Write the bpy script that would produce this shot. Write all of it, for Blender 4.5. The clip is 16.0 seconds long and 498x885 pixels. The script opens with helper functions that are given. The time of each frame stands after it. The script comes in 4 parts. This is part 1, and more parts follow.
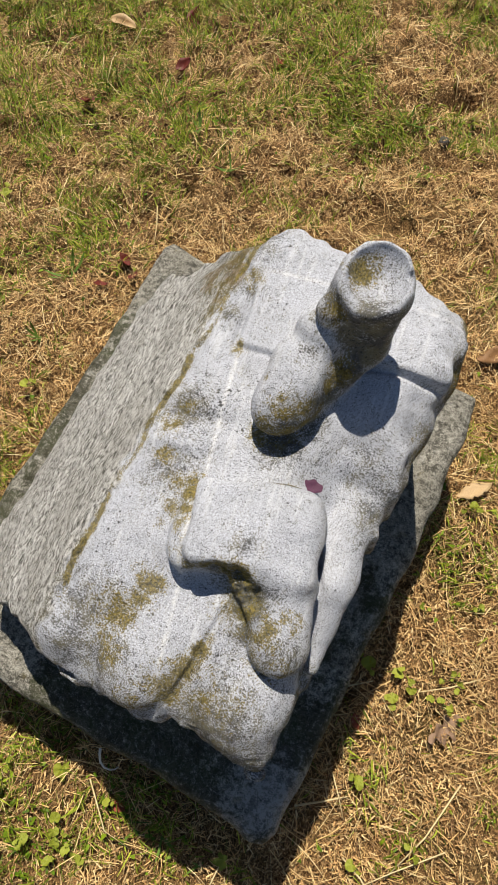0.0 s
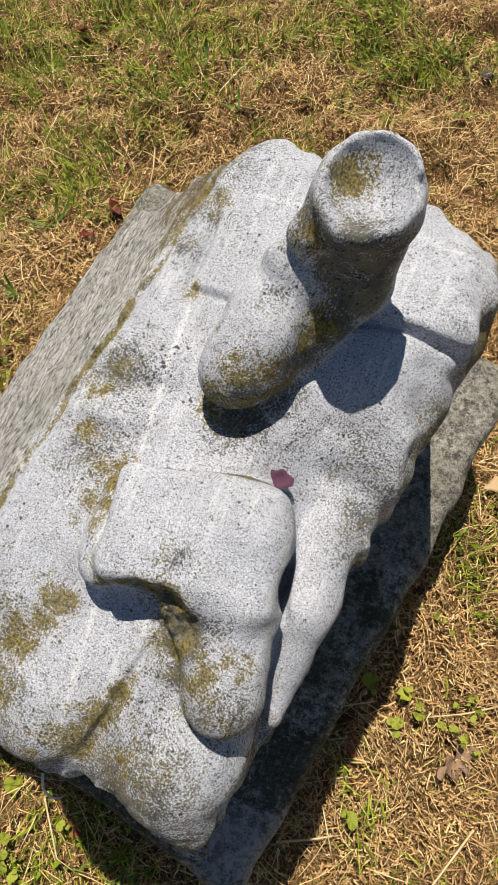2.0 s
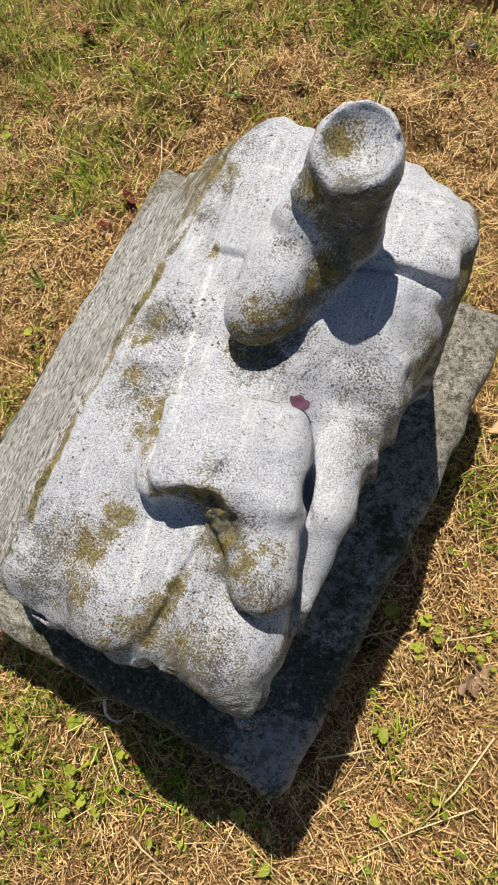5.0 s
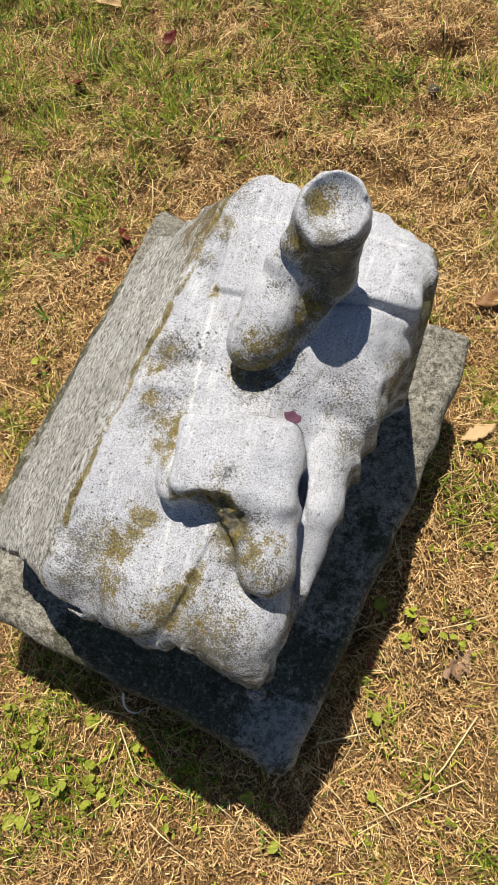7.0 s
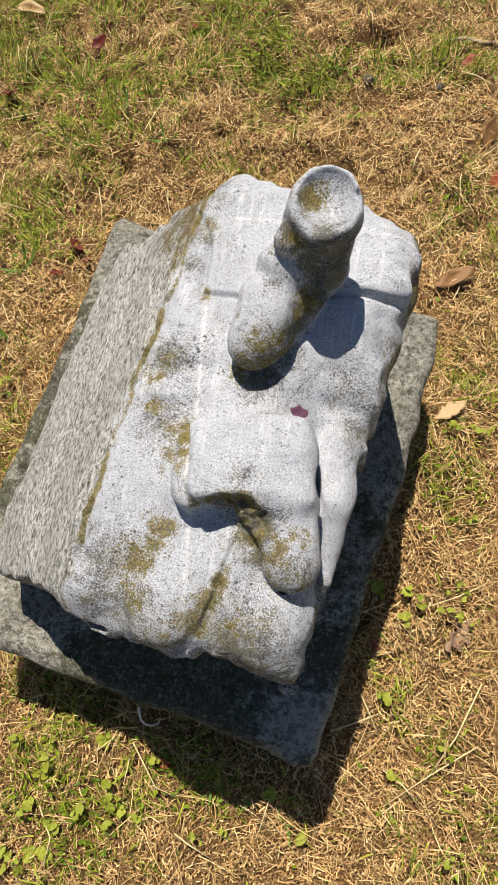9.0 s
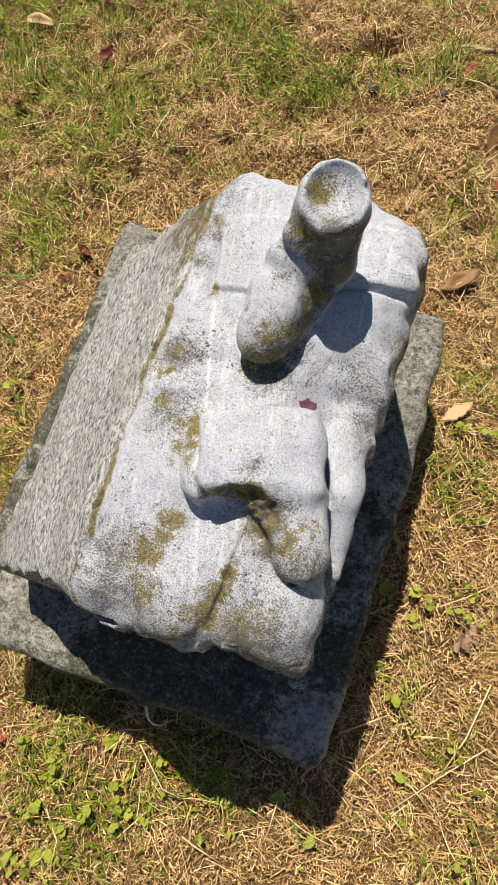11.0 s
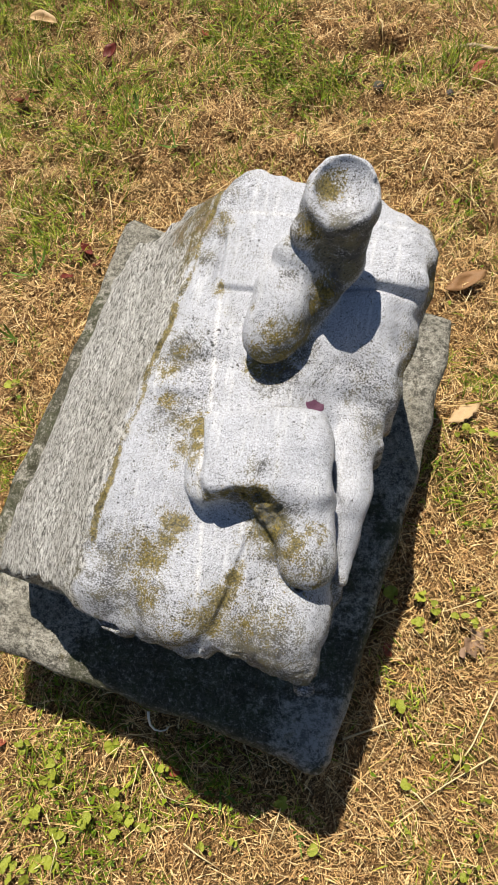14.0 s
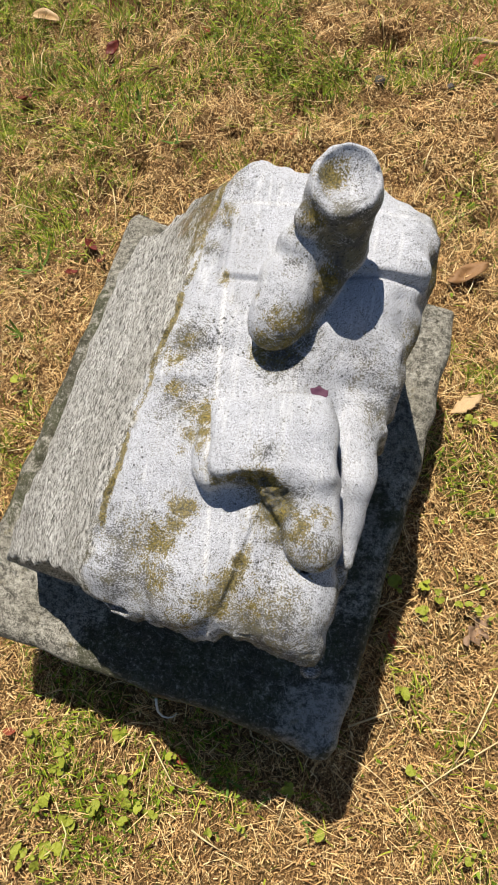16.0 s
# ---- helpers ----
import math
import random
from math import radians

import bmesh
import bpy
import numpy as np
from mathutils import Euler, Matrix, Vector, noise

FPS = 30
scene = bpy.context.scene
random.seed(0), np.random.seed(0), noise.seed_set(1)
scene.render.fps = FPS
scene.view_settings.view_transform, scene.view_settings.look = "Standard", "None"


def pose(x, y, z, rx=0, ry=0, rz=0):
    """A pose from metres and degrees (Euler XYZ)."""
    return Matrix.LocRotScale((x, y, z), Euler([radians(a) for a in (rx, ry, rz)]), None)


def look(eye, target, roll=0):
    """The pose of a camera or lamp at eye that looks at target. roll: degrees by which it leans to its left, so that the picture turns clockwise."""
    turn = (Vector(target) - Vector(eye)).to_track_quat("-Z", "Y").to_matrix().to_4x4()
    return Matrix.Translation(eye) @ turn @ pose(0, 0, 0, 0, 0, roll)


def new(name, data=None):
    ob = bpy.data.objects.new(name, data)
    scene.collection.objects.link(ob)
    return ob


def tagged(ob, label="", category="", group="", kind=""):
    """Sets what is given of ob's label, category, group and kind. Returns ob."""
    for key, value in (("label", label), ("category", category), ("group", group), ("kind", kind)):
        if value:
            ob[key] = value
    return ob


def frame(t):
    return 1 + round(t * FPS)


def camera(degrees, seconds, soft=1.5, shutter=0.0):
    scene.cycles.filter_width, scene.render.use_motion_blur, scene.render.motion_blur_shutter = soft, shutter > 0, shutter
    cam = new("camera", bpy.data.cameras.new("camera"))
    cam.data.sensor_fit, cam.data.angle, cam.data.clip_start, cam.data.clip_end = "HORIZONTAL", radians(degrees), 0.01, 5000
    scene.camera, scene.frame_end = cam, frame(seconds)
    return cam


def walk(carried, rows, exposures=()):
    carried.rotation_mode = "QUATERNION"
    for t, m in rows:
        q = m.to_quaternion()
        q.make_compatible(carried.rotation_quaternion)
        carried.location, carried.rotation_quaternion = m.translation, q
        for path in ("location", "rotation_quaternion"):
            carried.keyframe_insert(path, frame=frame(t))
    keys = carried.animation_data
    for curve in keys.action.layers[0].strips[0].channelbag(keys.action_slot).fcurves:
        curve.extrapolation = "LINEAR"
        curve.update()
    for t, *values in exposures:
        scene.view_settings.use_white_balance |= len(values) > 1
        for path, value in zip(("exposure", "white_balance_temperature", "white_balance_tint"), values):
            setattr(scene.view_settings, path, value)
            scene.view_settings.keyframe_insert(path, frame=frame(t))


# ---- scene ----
cam = camera(41.5, 16.0, 1.3)

PATH = [
    (0, (0.009, 0.016, 1.031), (-0.007, 0.776, -0.819), -8.0),
    (0.5, (0.029, -0.009, 1.014), (-0.032, 0.719, -0.848), -8.9),
    (1, (0.057, 0.004, 0.984), (0.009, 0.733, -0.877), -8.2),
    (1.5, (0.064, 0.038, 0.919), (-0.045, 0.764, -0.942), -13.3),
    (2, (0.06, 0.065, 0.896), (-0.058, 0.766, -0.974), -14.1),
    (2.5, (0.059, 0.057, 0.899), (-0.049, 0.746, -0.976), -14.4),
    (3, (0.063, 0.034, 0.914), (-0.044, 0.725, -0.96), -15.8),
    (3.5, (0.073, 0.021, 0.93), (-0.051, 0.713, -0.943), -17.8),
    (4, (0.076, 0.013, 0.931), (-0.066, 0.698, -0.942), -20.1),
    (4.5, (0.066, 0.007, 0.936), (-0.097, 0.688, -0.937), -21.5),
    (4.7, (0.058, 0.003, 0.942), (-0.115, 0.684, -0.931), -22.1),
    (6.8, (0.049, -0.033, 1.033), (-0.088, 0.681, -0.83), -20.0),
    (7, (0.048, -0.038, 1.036), (-0.075, 0.69, -0.823), -19.7),
    (7.5, (0.035, -0.046, 1.04), (0.003, 0.682, -0.823), -17.8),
    (8, (0.011, -0.033, 1.036), (0.009, 0.679, -0.832), -16.9),
    (8.5, (0.002, -0.019, 1.05), (0.028, 0.68, -0.824), -14.6),
    (9, (-0.006, -0.026, 1.044), (0.028, 0.663, -0.834), -13.9),
    (11.5, (-0.015, -0.041, 1.041), (0.017, 0.688, -0.82), -14.3),
    (12, (-0.014, -0.036, 1.045), (0.021, 0.692, -0.818), -14.0),
    (12.5, (-0.015, -0.029, 1.04), (0.019, 0.703, -0.821), -14.0),
    (13, (-0.025, -0.029, 1.037), (0.007, 0.704, -0.823), -13.4),
    (13.5, (-0.023, -0.031, 1.034), (0.019, 0.707, -0.825), -13.0),
    (14, (-0.018, -0.035, 1.03), (0.011, 0.694, -0.832), -14.3),
    (14.5, (-0.015, -0.035, 1.034), (-0.002, 0.69, -0.83), -15.6),
    (15, (-0.019, -0.039, 1.033), (-0.008, 0.689, -0.829), -16.1),
    (15.5, (-0.025, -0.043, 1.031), (-0.011, 0.685, -0.831), -15.7),
    (16, (-0.024, -0.048, 1.035), (-0.004, 0.681, -0.828), -15.3),
]
walk(cam, [(t, look(eye, target, roll)) for t, eye, target, roll in PATH], exposures=[(0, 0.05, 6900, 10), (3, 0.1, 6900, 10), (7, 0.2, 6900, 10), (16, 0.25, 6900, 10)])

# ---------------------------------------------------------------- light
SUN_TO = Vector((0.06, 0.44, 1.0)).normalized()
sun = new("sun", bpy.data.lights.new("sun", "SUN"))
sun.data.energy = 5.0
sun.data.angle = radians(0.55)
sun.data.color = (1.0, 0.95, 0.865)
sun.matrix_world = look(SUN_TO * 20, (0, 0, 0))
world = bpy.data.worlds.new("sky")
scene.world = world
world.use_nodes = True
wn = world.node_tree.nodes
sky = wn.new("ShaderNodeTexSky")
sky.sky_type = "NISHITA"
sky.sun_disc = False
sky.dust_density = 0.3
sky.ozone_density = 3.0
sky.sun_elevation = math.asin(SUN_TO.z)
sky.sun_rotation = math.atan2(SUN_TO.x, SUN_TO.y)
wn["Background"].inputs["Strength"].default_value = 0.056
world.node_tree.links.new(sky.outputs[0], wn["Background"].inputs["Color"])

# the monument stands turned on the lawn: u to its right, v to its head, z up
MONUMENT = pose(0, 0.25, 0, 0, 0, -25.84)


# ---------------------------------------------------------------- materials
class Mat:
    """A node material, built from short calls."""

    def __init__(self, name, roughness=0.8, specular=0.3):
        self.m = bpy.data.materials.new(name)
        self.m.use_nodes = True
        self.t = self.m.node_tree
        self.b = self.t.nodes["Principled BSDF"]
        self.b.inputs["Roughness"].default_value = roughness
        self.b.inputs["Specular IOR Level"].default_value = specular
        self.co = self.t.nodes.new("ShaderNodeTexCoord").outputs["Object"]

    def put(self, value, socket):
        if isinstance(value, (int, float)):
            socket.default_value = value
        elif isinstance(value, tuple):
            socket.default_value = (*value, 1.0)[:len(socket.default_value)]
        else:
            self.t.links.new(value, socket)

    def noise(self, scale, detail=4, rough=0.6, stretch=None, seed=0.0):
        n = self.t.nodes.new("ShaderNodeTexNoise")
        n.inputs["Scale"].default_value = scale
        n.inputs["Detail"].default_value = detail
        n.inputs["Roughness"].default_value = rough
        co = self.co
        if stretch or seed:
            mp = self.t.nodes.new("ShaderNodeMapping")
            mp.inputs["Scale"].default_value = stretch or (1, 1, 1)
            mp.inputs["Location"].default_value = (seed, seed * 0.7, seed * 1.3)
            self.t.links.new(co, mp.inputs[0])
            co = mp.outputs[0]
        self.t.links.new(co, n.inputs["Vector"])
        return n.outputs["Fac"]

    def cells(self, scale, randomness=1.0):
        n = self.t.nodes.new("ShaderNodeTexVoronoi")
        n.inputs["Scale"].default_value = scale
        n.inputs["Randomness"].default_value = randomness
        self.t.links.new(self.co, n.inputs["Vector"])
        return n.outputs["Distance"]

    def attr(self, name):
        n = self.t.nodes.new("ShaderNodeAttribute")
        n.attribute_name = name
        return n.outputs["Fac"]

    def island(self):
        return self.t.nodes.new("ShaderNodeNewGeometry").outputs["Random Per Island"]

    def own(self):
        return self.t.nodes.new("ShaderNodeObjectInfo").outputs["Random"]

    def span(self, value, lo, hi, out_lo=0.0, out_hi=1.0):
        n = self.t.nodes.new("ShaderNodeMapRange")
        n.clamp = True
        for i, v in enumerate((value, lo, hi, out_lo, out_hi)):
            self.put(v, n.inputs[i])
        return n.outputs[0]

    def math(self, op, a, b=0.0, c=0.0):
        n = self.t.nodes.new("ShaderNodeMath")
        n.operation = op
        for i, v in enumerate((a, b, c)):
            self.put(v, n.inputs[i])
        return n.outputs[0]

    def mix(self, fac, a, b, how="MIX"):
        n = self.t.nodes.new("ShaderNodeMix")
        n.data_type, n.blend_type = "RGBA", how
        for v, i in ((fac, 0), (a, 6), (b, 7)):
            self.put(v, n.inputs[i])
        return n.outputs[2]

    def ramp(self, fac, stops):
        n = self.t.nodes.new("ShaderNodeValToRGB")
        e = n.color_ramp.elements
        while len(e) < len(stops):
            e.new(0.5)
        for el, (p, c) in zip(e, stops):
            el.position, el.color = p, (*c, 1)
        self.t.links.new(fac, n.inputs[0])
        return n.outputs[0]

    def bump(self, height, strength, distance):
        n = self.t.nodes.new("ShaderNodeBump")
        n.inputs["Strength"].default_value = strength
        n.inputs["Distance"].default_value = distance
        self.t.links.new(height, n.inputs["Height"])
        if self.b.inputs["Normal"].links:
            self.t.links.new(self.b.inputs["Normal"].links[0].from_socket, n.inputs["Normal"])
        self.t.links.new(n.outputs[0], self.b.inputs["Normal"])

    def done(self, colour, roughness=None):
        self.put(colour, self.b.inputs["Base Color"])
        if roughness is not None:
            self.put(roughness, self.b.inputs["Roughness"])
        return self.m


def marble():
    """Weathered white marble: sugary grain, black lichen specks, ochre moss, a rough grey hewn flank."""
    m = Mat("weathered_marble", 0.75, 0.25)
    sugar, grain, mid, broad = m.noise(1500, 2, 0.6), m.noise(780, 3, 0.7), m.noise(170, 4, 0.7), m.noise(22, 5, 0.6)
    fine = m.math("ADD", m.math("MULTIPLY", sugar, 0.45), m.math("MULTIPLY", grain, 0.55))
    clean = m.ramp(fine, ((0.37, (0.12, 0.126, 0.142)), (0.46, (0.43, 0.448, 0.498)), (0.60, (0.70, 0.722, 0.79))))
    clean = m.mix(m.span(broad, 0.42, 0.66, 0.0, 0.40), clean, (0.42, 0.435, 0.475))
    # pale rubbed streaks down the length of the stone
    rub = m.span(m.noise(70, 4, 0.65, (3.0, 0.30, 1.0)), 0.53, 0.68, 0.0, 0.55)
    clean = m.mix(rub, clean, (0.73, 0.745, 0.77))
    clean = m.mix(m.math("MULTIPLY", m.attr("scrape"), m.span(mid, 0.40, 0.58, 0.10, 0.80)), clean, (0.82, 0.82, 0.82))
    pits = m.span(m.noise(640, 2, 0.5, None, 17.0), 0.635, 0.68, 0.0, 0.5)
    clean = m.mix(pits, clean, (0.12, 0.12, 0.125))
    # rough grey flank, dressed in long strokes
    streak = m.noise(330, 4, 0.75, (1.0, 0.40, 1.0))
    hewn = m.ramp(m.math("ADD", m.math("MULTIPLY", streak, 0.65), m.math("MULTIPLY", fine, 0.35)),
                  ((0.43, (0.075, 0.072, 0.063)), (0.485, (0.49, 0.48, 0.455)), (0.55, (0.82, 0.81, 0.79))))
    hewn = m.mix(m.span(m.noise(16, 4, 0.6, (1.0, 0.4, 1.0), 2.0), 0.42, 0.66, 0.0, 0.42), hewn, (0.28, 0.268, 0.238))
    dark = m.span(m.noise(300, 4, 0.7, (1.0, 0.5, 1.0), 21.0), 0.56, 0.64, 0.0, 0.7)
    hewn = m.mix(m.math("MULTIPLY", dark, m.span(m.noise(9, 3, 0.6, None, 5.0), 0.40, 0.62)), hewn, (0.055, 0.05, 0.04))
    col = m.mix(m.attr("hewn"), clean, hewn)
    # rust-brown crust at the head of the ridge
    rust = m.span(m.math("ADD", m.attr("rust"), m.math("MULTIPLY", m.math("SUBTRACT", m.noise(130, 5, 0.75, (1, 0.5, 1), 15.0), 0.5), 3.2)), 0.50, 0.80)
    col = m.mix(m.math("MULTIPLY", m.math("MULTIPLY", rust, m.span(m.attr("rust"), 0.1, 0.3)), 0.75), col, m.mix(m.span(mid, 0.4, 0.6), (0.13, 0.10, 0.055), (0.36, 0.22, 0.10)))
    # olive-grey film that breaks up into dense speckle; also the painted crevice shadow
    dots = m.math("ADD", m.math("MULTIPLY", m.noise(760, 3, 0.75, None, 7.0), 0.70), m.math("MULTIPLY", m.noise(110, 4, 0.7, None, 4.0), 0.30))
    lean = m.math("ADD", m.math("MULTIPLY", m.attr("film_and_shade"), 0.145), m.math("MULTIPLY", broad, 0.12))
    film_and_shade = m.span(m.math("ADD", dots, lean), 0.635, 0.675)
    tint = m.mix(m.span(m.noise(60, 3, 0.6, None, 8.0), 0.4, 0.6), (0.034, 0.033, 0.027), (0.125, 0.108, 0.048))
    col = m.mix(m.math("MULTIPLY", m.span(m.attr("film_and_shade"), 0.35, 1.2, 0.0, 0.30), m.span(mid, 0.42, 0.58)), col, (0.21, 0.19, 0.12))
    col = m.mix(m.math("MULTIPLY", film_and_shade, 0.85), col, tint)
    # dark dots of lichen, sparse on clean stone and crowded in colonies
    for scale, seed, size in ((230, 23.0, 0.50), (420, 3.0, 0.62), (820, 13.0, 0.60)):
        crowd = m.math("ADD", m.math("MULTIPLY", m.attr("film_and_shade"), 0.22), m.math("MULTIPLY", m.attr("specks"), 2.2))
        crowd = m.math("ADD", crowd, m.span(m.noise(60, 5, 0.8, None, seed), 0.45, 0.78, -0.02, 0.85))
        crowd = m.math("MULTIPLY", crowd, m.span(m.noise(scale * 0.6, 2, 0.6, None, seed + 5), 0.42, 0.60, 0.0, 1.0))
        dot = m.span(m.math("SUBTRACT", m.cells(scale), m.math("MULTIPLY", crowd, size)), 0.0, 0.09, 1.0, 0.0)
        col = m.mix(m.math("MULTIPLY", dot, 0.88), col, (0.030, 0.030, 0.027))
    # ochre moss
    curd = m.math("ADD", m.math("MULTIPLY", dots, 0.80), m.math("MULTIPLY", m.noise(55, 5, 0.8, None, 6.0), 0.45))
    reach = m.math("ADD", m.attr("moss"), m.math("MULTIPLY", m.math("SUBTRACT", curd, 0.625), 6.5))
    moss = m.math("MULTIPLY", m.span(reach, 0.50, 0.72), m.span(m.attr("moss"), 0.08, 0.2))
    mossy = m.ramp(m.noise(520, 4, 0.75), ((0.36, (0.030, 0.026, 0.008)), (0.5, (0.155, 0.120, 0.025)), (0.62, (0.35, 0.265, 0.065))))
    col = m.mix(m.math("MULTIPLY", moss, 0.88), col, mossy)
    m.bump(m.math("MULTIPLY", streak, m.attr("hewn")), 1.0, 0.0055)
    m.bump(mid, 0.7, 0.0012)
    m.bump(fine, 1.0, 0.0013)
    return m.done(col)


def slab_stone():
    """Grey-brown stone under lichen; black-green algae and painted shade where the attribute says."""
    m = Mat("weathered_slab_stone", 0.85, 0.2)
    grain, mid, broad = m.noise(800, 3, 0.7), m.noise(170, 5, 0.75), m.noise(18, 4, 0.6)
    col = m.ramp(m.math("ADD", m.math("MULTIPLY", grain, 0.5), m.math("MULTIPLY", mid, 0.5)),
                 ((0.40, (0.06, 0.056, 0.045)), (0.49, (0.275, 0.262, 0.222)), (0.58, (0.53, 0.505, 0.44))))
    col = m.mix(m.span(broad, 0.4, 0.65, 0.0, 0.5), col, (0.20, 0.188, 0.152))
    blot = m.span(m.math("ADD", m.math("MULTIPLY", m.noise(480, 3, 0.7, None, 2.0), 0.4), m.math("MULTIPLY", m.noise(85, 5, 0.75, None, 5.0), 0.6)), 0.50, 0.56)
    col = m.mix(m.math("MULTIPLY", m.attr("bare"), m.span(mid, 0.40, 0.52, 0.25, 0.9)), col, (0.40, 0.39, 0.38))
    grown = m.math("MULTIPLY", blot, m.span(m.attr("bare"), 0.1, 0.9, 0.75, 0.55))
    col = m.mix(grown, col, (0.030, 0.029, 0.022))
    pale = m.span(m.noise(90, 4, 0.7, None, 12.0), 0.60, 0.68)
    col = m.mix(m.math("MULTIPLY", pale, 0.5), col, (0.34, 0.34, 0.32))
    och = m.span(m.noise(40, 5, 0.7, None, 9.0), 0.60, 0.70)
    col = m.mix(m.math("MULTIPLY", och, 0.5), col, (0.16, 0.13, 0.045))
    # black-green algae and painted shade, pierced by paler crumbs of stone
    alga_and_shade = m.span(m.math("ADD", m.attr("alga_and_shade"), m.math("MULTIPLY", m.math("SUBTRACT", m.noise(70, 5, 0.75, None, 14.0), 0.5), 2.2)), 0.40, 0.62)
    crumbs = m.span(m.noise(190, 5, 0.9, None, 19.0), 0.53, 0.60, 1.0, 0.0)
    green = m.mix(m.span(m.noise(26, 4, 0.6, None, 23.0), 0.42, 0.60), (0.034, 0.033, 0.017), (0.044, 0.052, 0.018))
    col = m.mix(m.math("MULTIPLY", m.math("MULTIPLY", alga_and_shade, crumbs), 0.80), col, green)
    m.bump(mid, 0.8, 0.004)
    m.bump(grain, 0.6, 0.0012)
    return m.done(col)


def soil():
    m = Mat("thatch_soil", 0.95, 0.1)
    a, b = m.noise(330, 6, 0.85), m.noise(7, 4, 0.6)
    col = m.ramp(a, ((0.38, (0.016, 0.009, 0.004)), (0.5, (0.20, 0.112, 0.047)), (0.64, (0.54, 0.33, 0.145))))
    col = m.mix(m.span(b, 0.45, 0.65, 0.0, 0.4), col, (0.085, 0.08, 0.028))
    sward = m.ramp(m.noise(3.5, 5, 0.65, None, 3.0), ((0.35, (0.24, 0.135, 0.05)), (0.5, (0.19, 0.135, 0.04)), (0.64, (0.12, 0.12, 0.02))))
    sward = m.mix(m.span(a, 0.4, 0.6, 0.0, 0.5), sward, (0.07, 0.05, 0.02))
    col = m.mix(m.attr("sward"), col, sward)
    m.bump(a, 0.8, 0.006)
    return m.done(col)


def blade_mat(name, stops, dim=0.42, mottle_depth=0.0):
    """Dry or green blades, each of its own tint, with darker noise patches."""
    m = Mat(name, 0.6, 0.3)
    col = m.ramp(m.island(), stops)
    col = m.mix(m.span(m.noise(14, 5, 0.7), 0.35, 0.65, 0.0, dim), col, stops[1][1])
    mottle = m.span(m.math("ADD", m.math("MULTIPLY", m.noise(48, 4, 0.7, None, 9.0), 0.6), m.math("MULTIPLY", m.noise(120, 3, 0.7, None, 2.0), 0.4)), 0.47, 0.62, 0.0, mottle_depth)
    col = m.mix(mottle, col, tuple(0.35 * q for q in stops[1][1]))
    col = m.mix(m.span(m.noise(260, 2, 0.6), 0.4, 0.7, 0.0, 0.3), col, stops[-1][1])
    m.b.inputs["Subsurface Weight"].default_value = 0.0
    return m.done(col)


def leaf_mat(name, dark, light, grain=120):
    m = Mat(name, 0.5, 0.35)
    col = m.ramp(m.noise(grain, 4, 0.65), ((0.3, dark), (0.7, light)))
    col = m.mix(m.math("MULTIPLY", m.own(), 0.45), col, light)
    m.bump(m.noise(grain * 2, 3, 0.6), 0.4, 0.001)
    return m.done(col)


MARBLE, SLAB, SOIL = marble(), slab_stone(), soil()
STRAW = blade_mat("dry_straw", ((0.0, (0.30, 0.18, 0.07)), (0.30, (0.60, 0.37, 0.15)), (0.70, (0.80, 0.57, 0.245)), (1.0, (0.90, 0.75, 0.43))), 0.25)
THATCH = blade_mat("matted_thatch", ((0.0, (0.09, 0.034, 0.011)), (0.20, (0.34, 0.160, 0.052)), (0.50, (0.66, 0.385, 0.150)), (0.80, (0.88, 0.595, 0.250)), (1.0, (0.93, 0.75, 0.41))), 0.15, 0.66)
GREEN = blade_mat("green_grass", ((0.0, (0.026, 0.052, 0.005)), (0.5, (0.165, 0.245, 0.012)), (1.0, (0.48, 0.52, 0.055))), 0.25, 0.62)
CLOVER = blade_mat("clover_leaf", ((0.0, (0.035, 0.075, 0.004)), (0.5, (0.10, 0.19, 0.006)), (1.0, (0.27, 0.36, 0.02))))
WEED = leaf_mat("weed_leaf", (0.06, 0.10, 0.008), (0.42, 0.44, 0.05), 90)
TUFT = leaf_mat("grass_leaf", (0.07, 0.15, 0.015), (0.16, 0.26, 0.04))
OAK = leaf_mat("oak_leaf", (0.15, 0.085, 0.05), (0.36, 0.235, 0.15), 200)
DEAD = leaf_mat("dead_leaf", (0.13, 0.06, 0.022), (0.32, 0.17, 0.07))
PALE = leaf_mat("pale_dead_leaf", (0.34, 0.20, 0.09), (0.66, 0.47, 0.25), 70)
RED = leaf_mat("red_leaf", (0.16, 0.030, 0.014), (0.36, 0.085, 0.035))
DARKRED = leaf_mat("dark_red_leaf", (0.05, 0.012, 0.008), (0.20, 0.03, 0.018))
TWIG = leaf_mat("twig_bark", (0.20, 0.13, 0.07), (0.45, 0.34, 0.22))
CURL = leaf_mat("bleached_blade", (0.62, 0.58, 0.48), (0.80, 0.77, 0.68))
PETAL = leaf_mat("purple_petal", (0.014, 0.003, 0.012), (0.15, 0.05, 0.105), 160)
CLOD = leaf_mat("dark_stone", (0.015, 0.013, 0.012), (0.10, 0.085, 0.075))


# ---------------------------------------------------------------- mesh tools
def mesh_from(name, verts, faces, material, smooth=True):
    me = bpy.data.meshes.new(name)
    me.from_pydata([tuple(v) for v in verts], [], [tuple(f) for f in faces])
    me.materials.append(material)
    me.polygons.foreach_set("use_smooth", [smooth] * len(me.polygons))
    me.update()
    return me


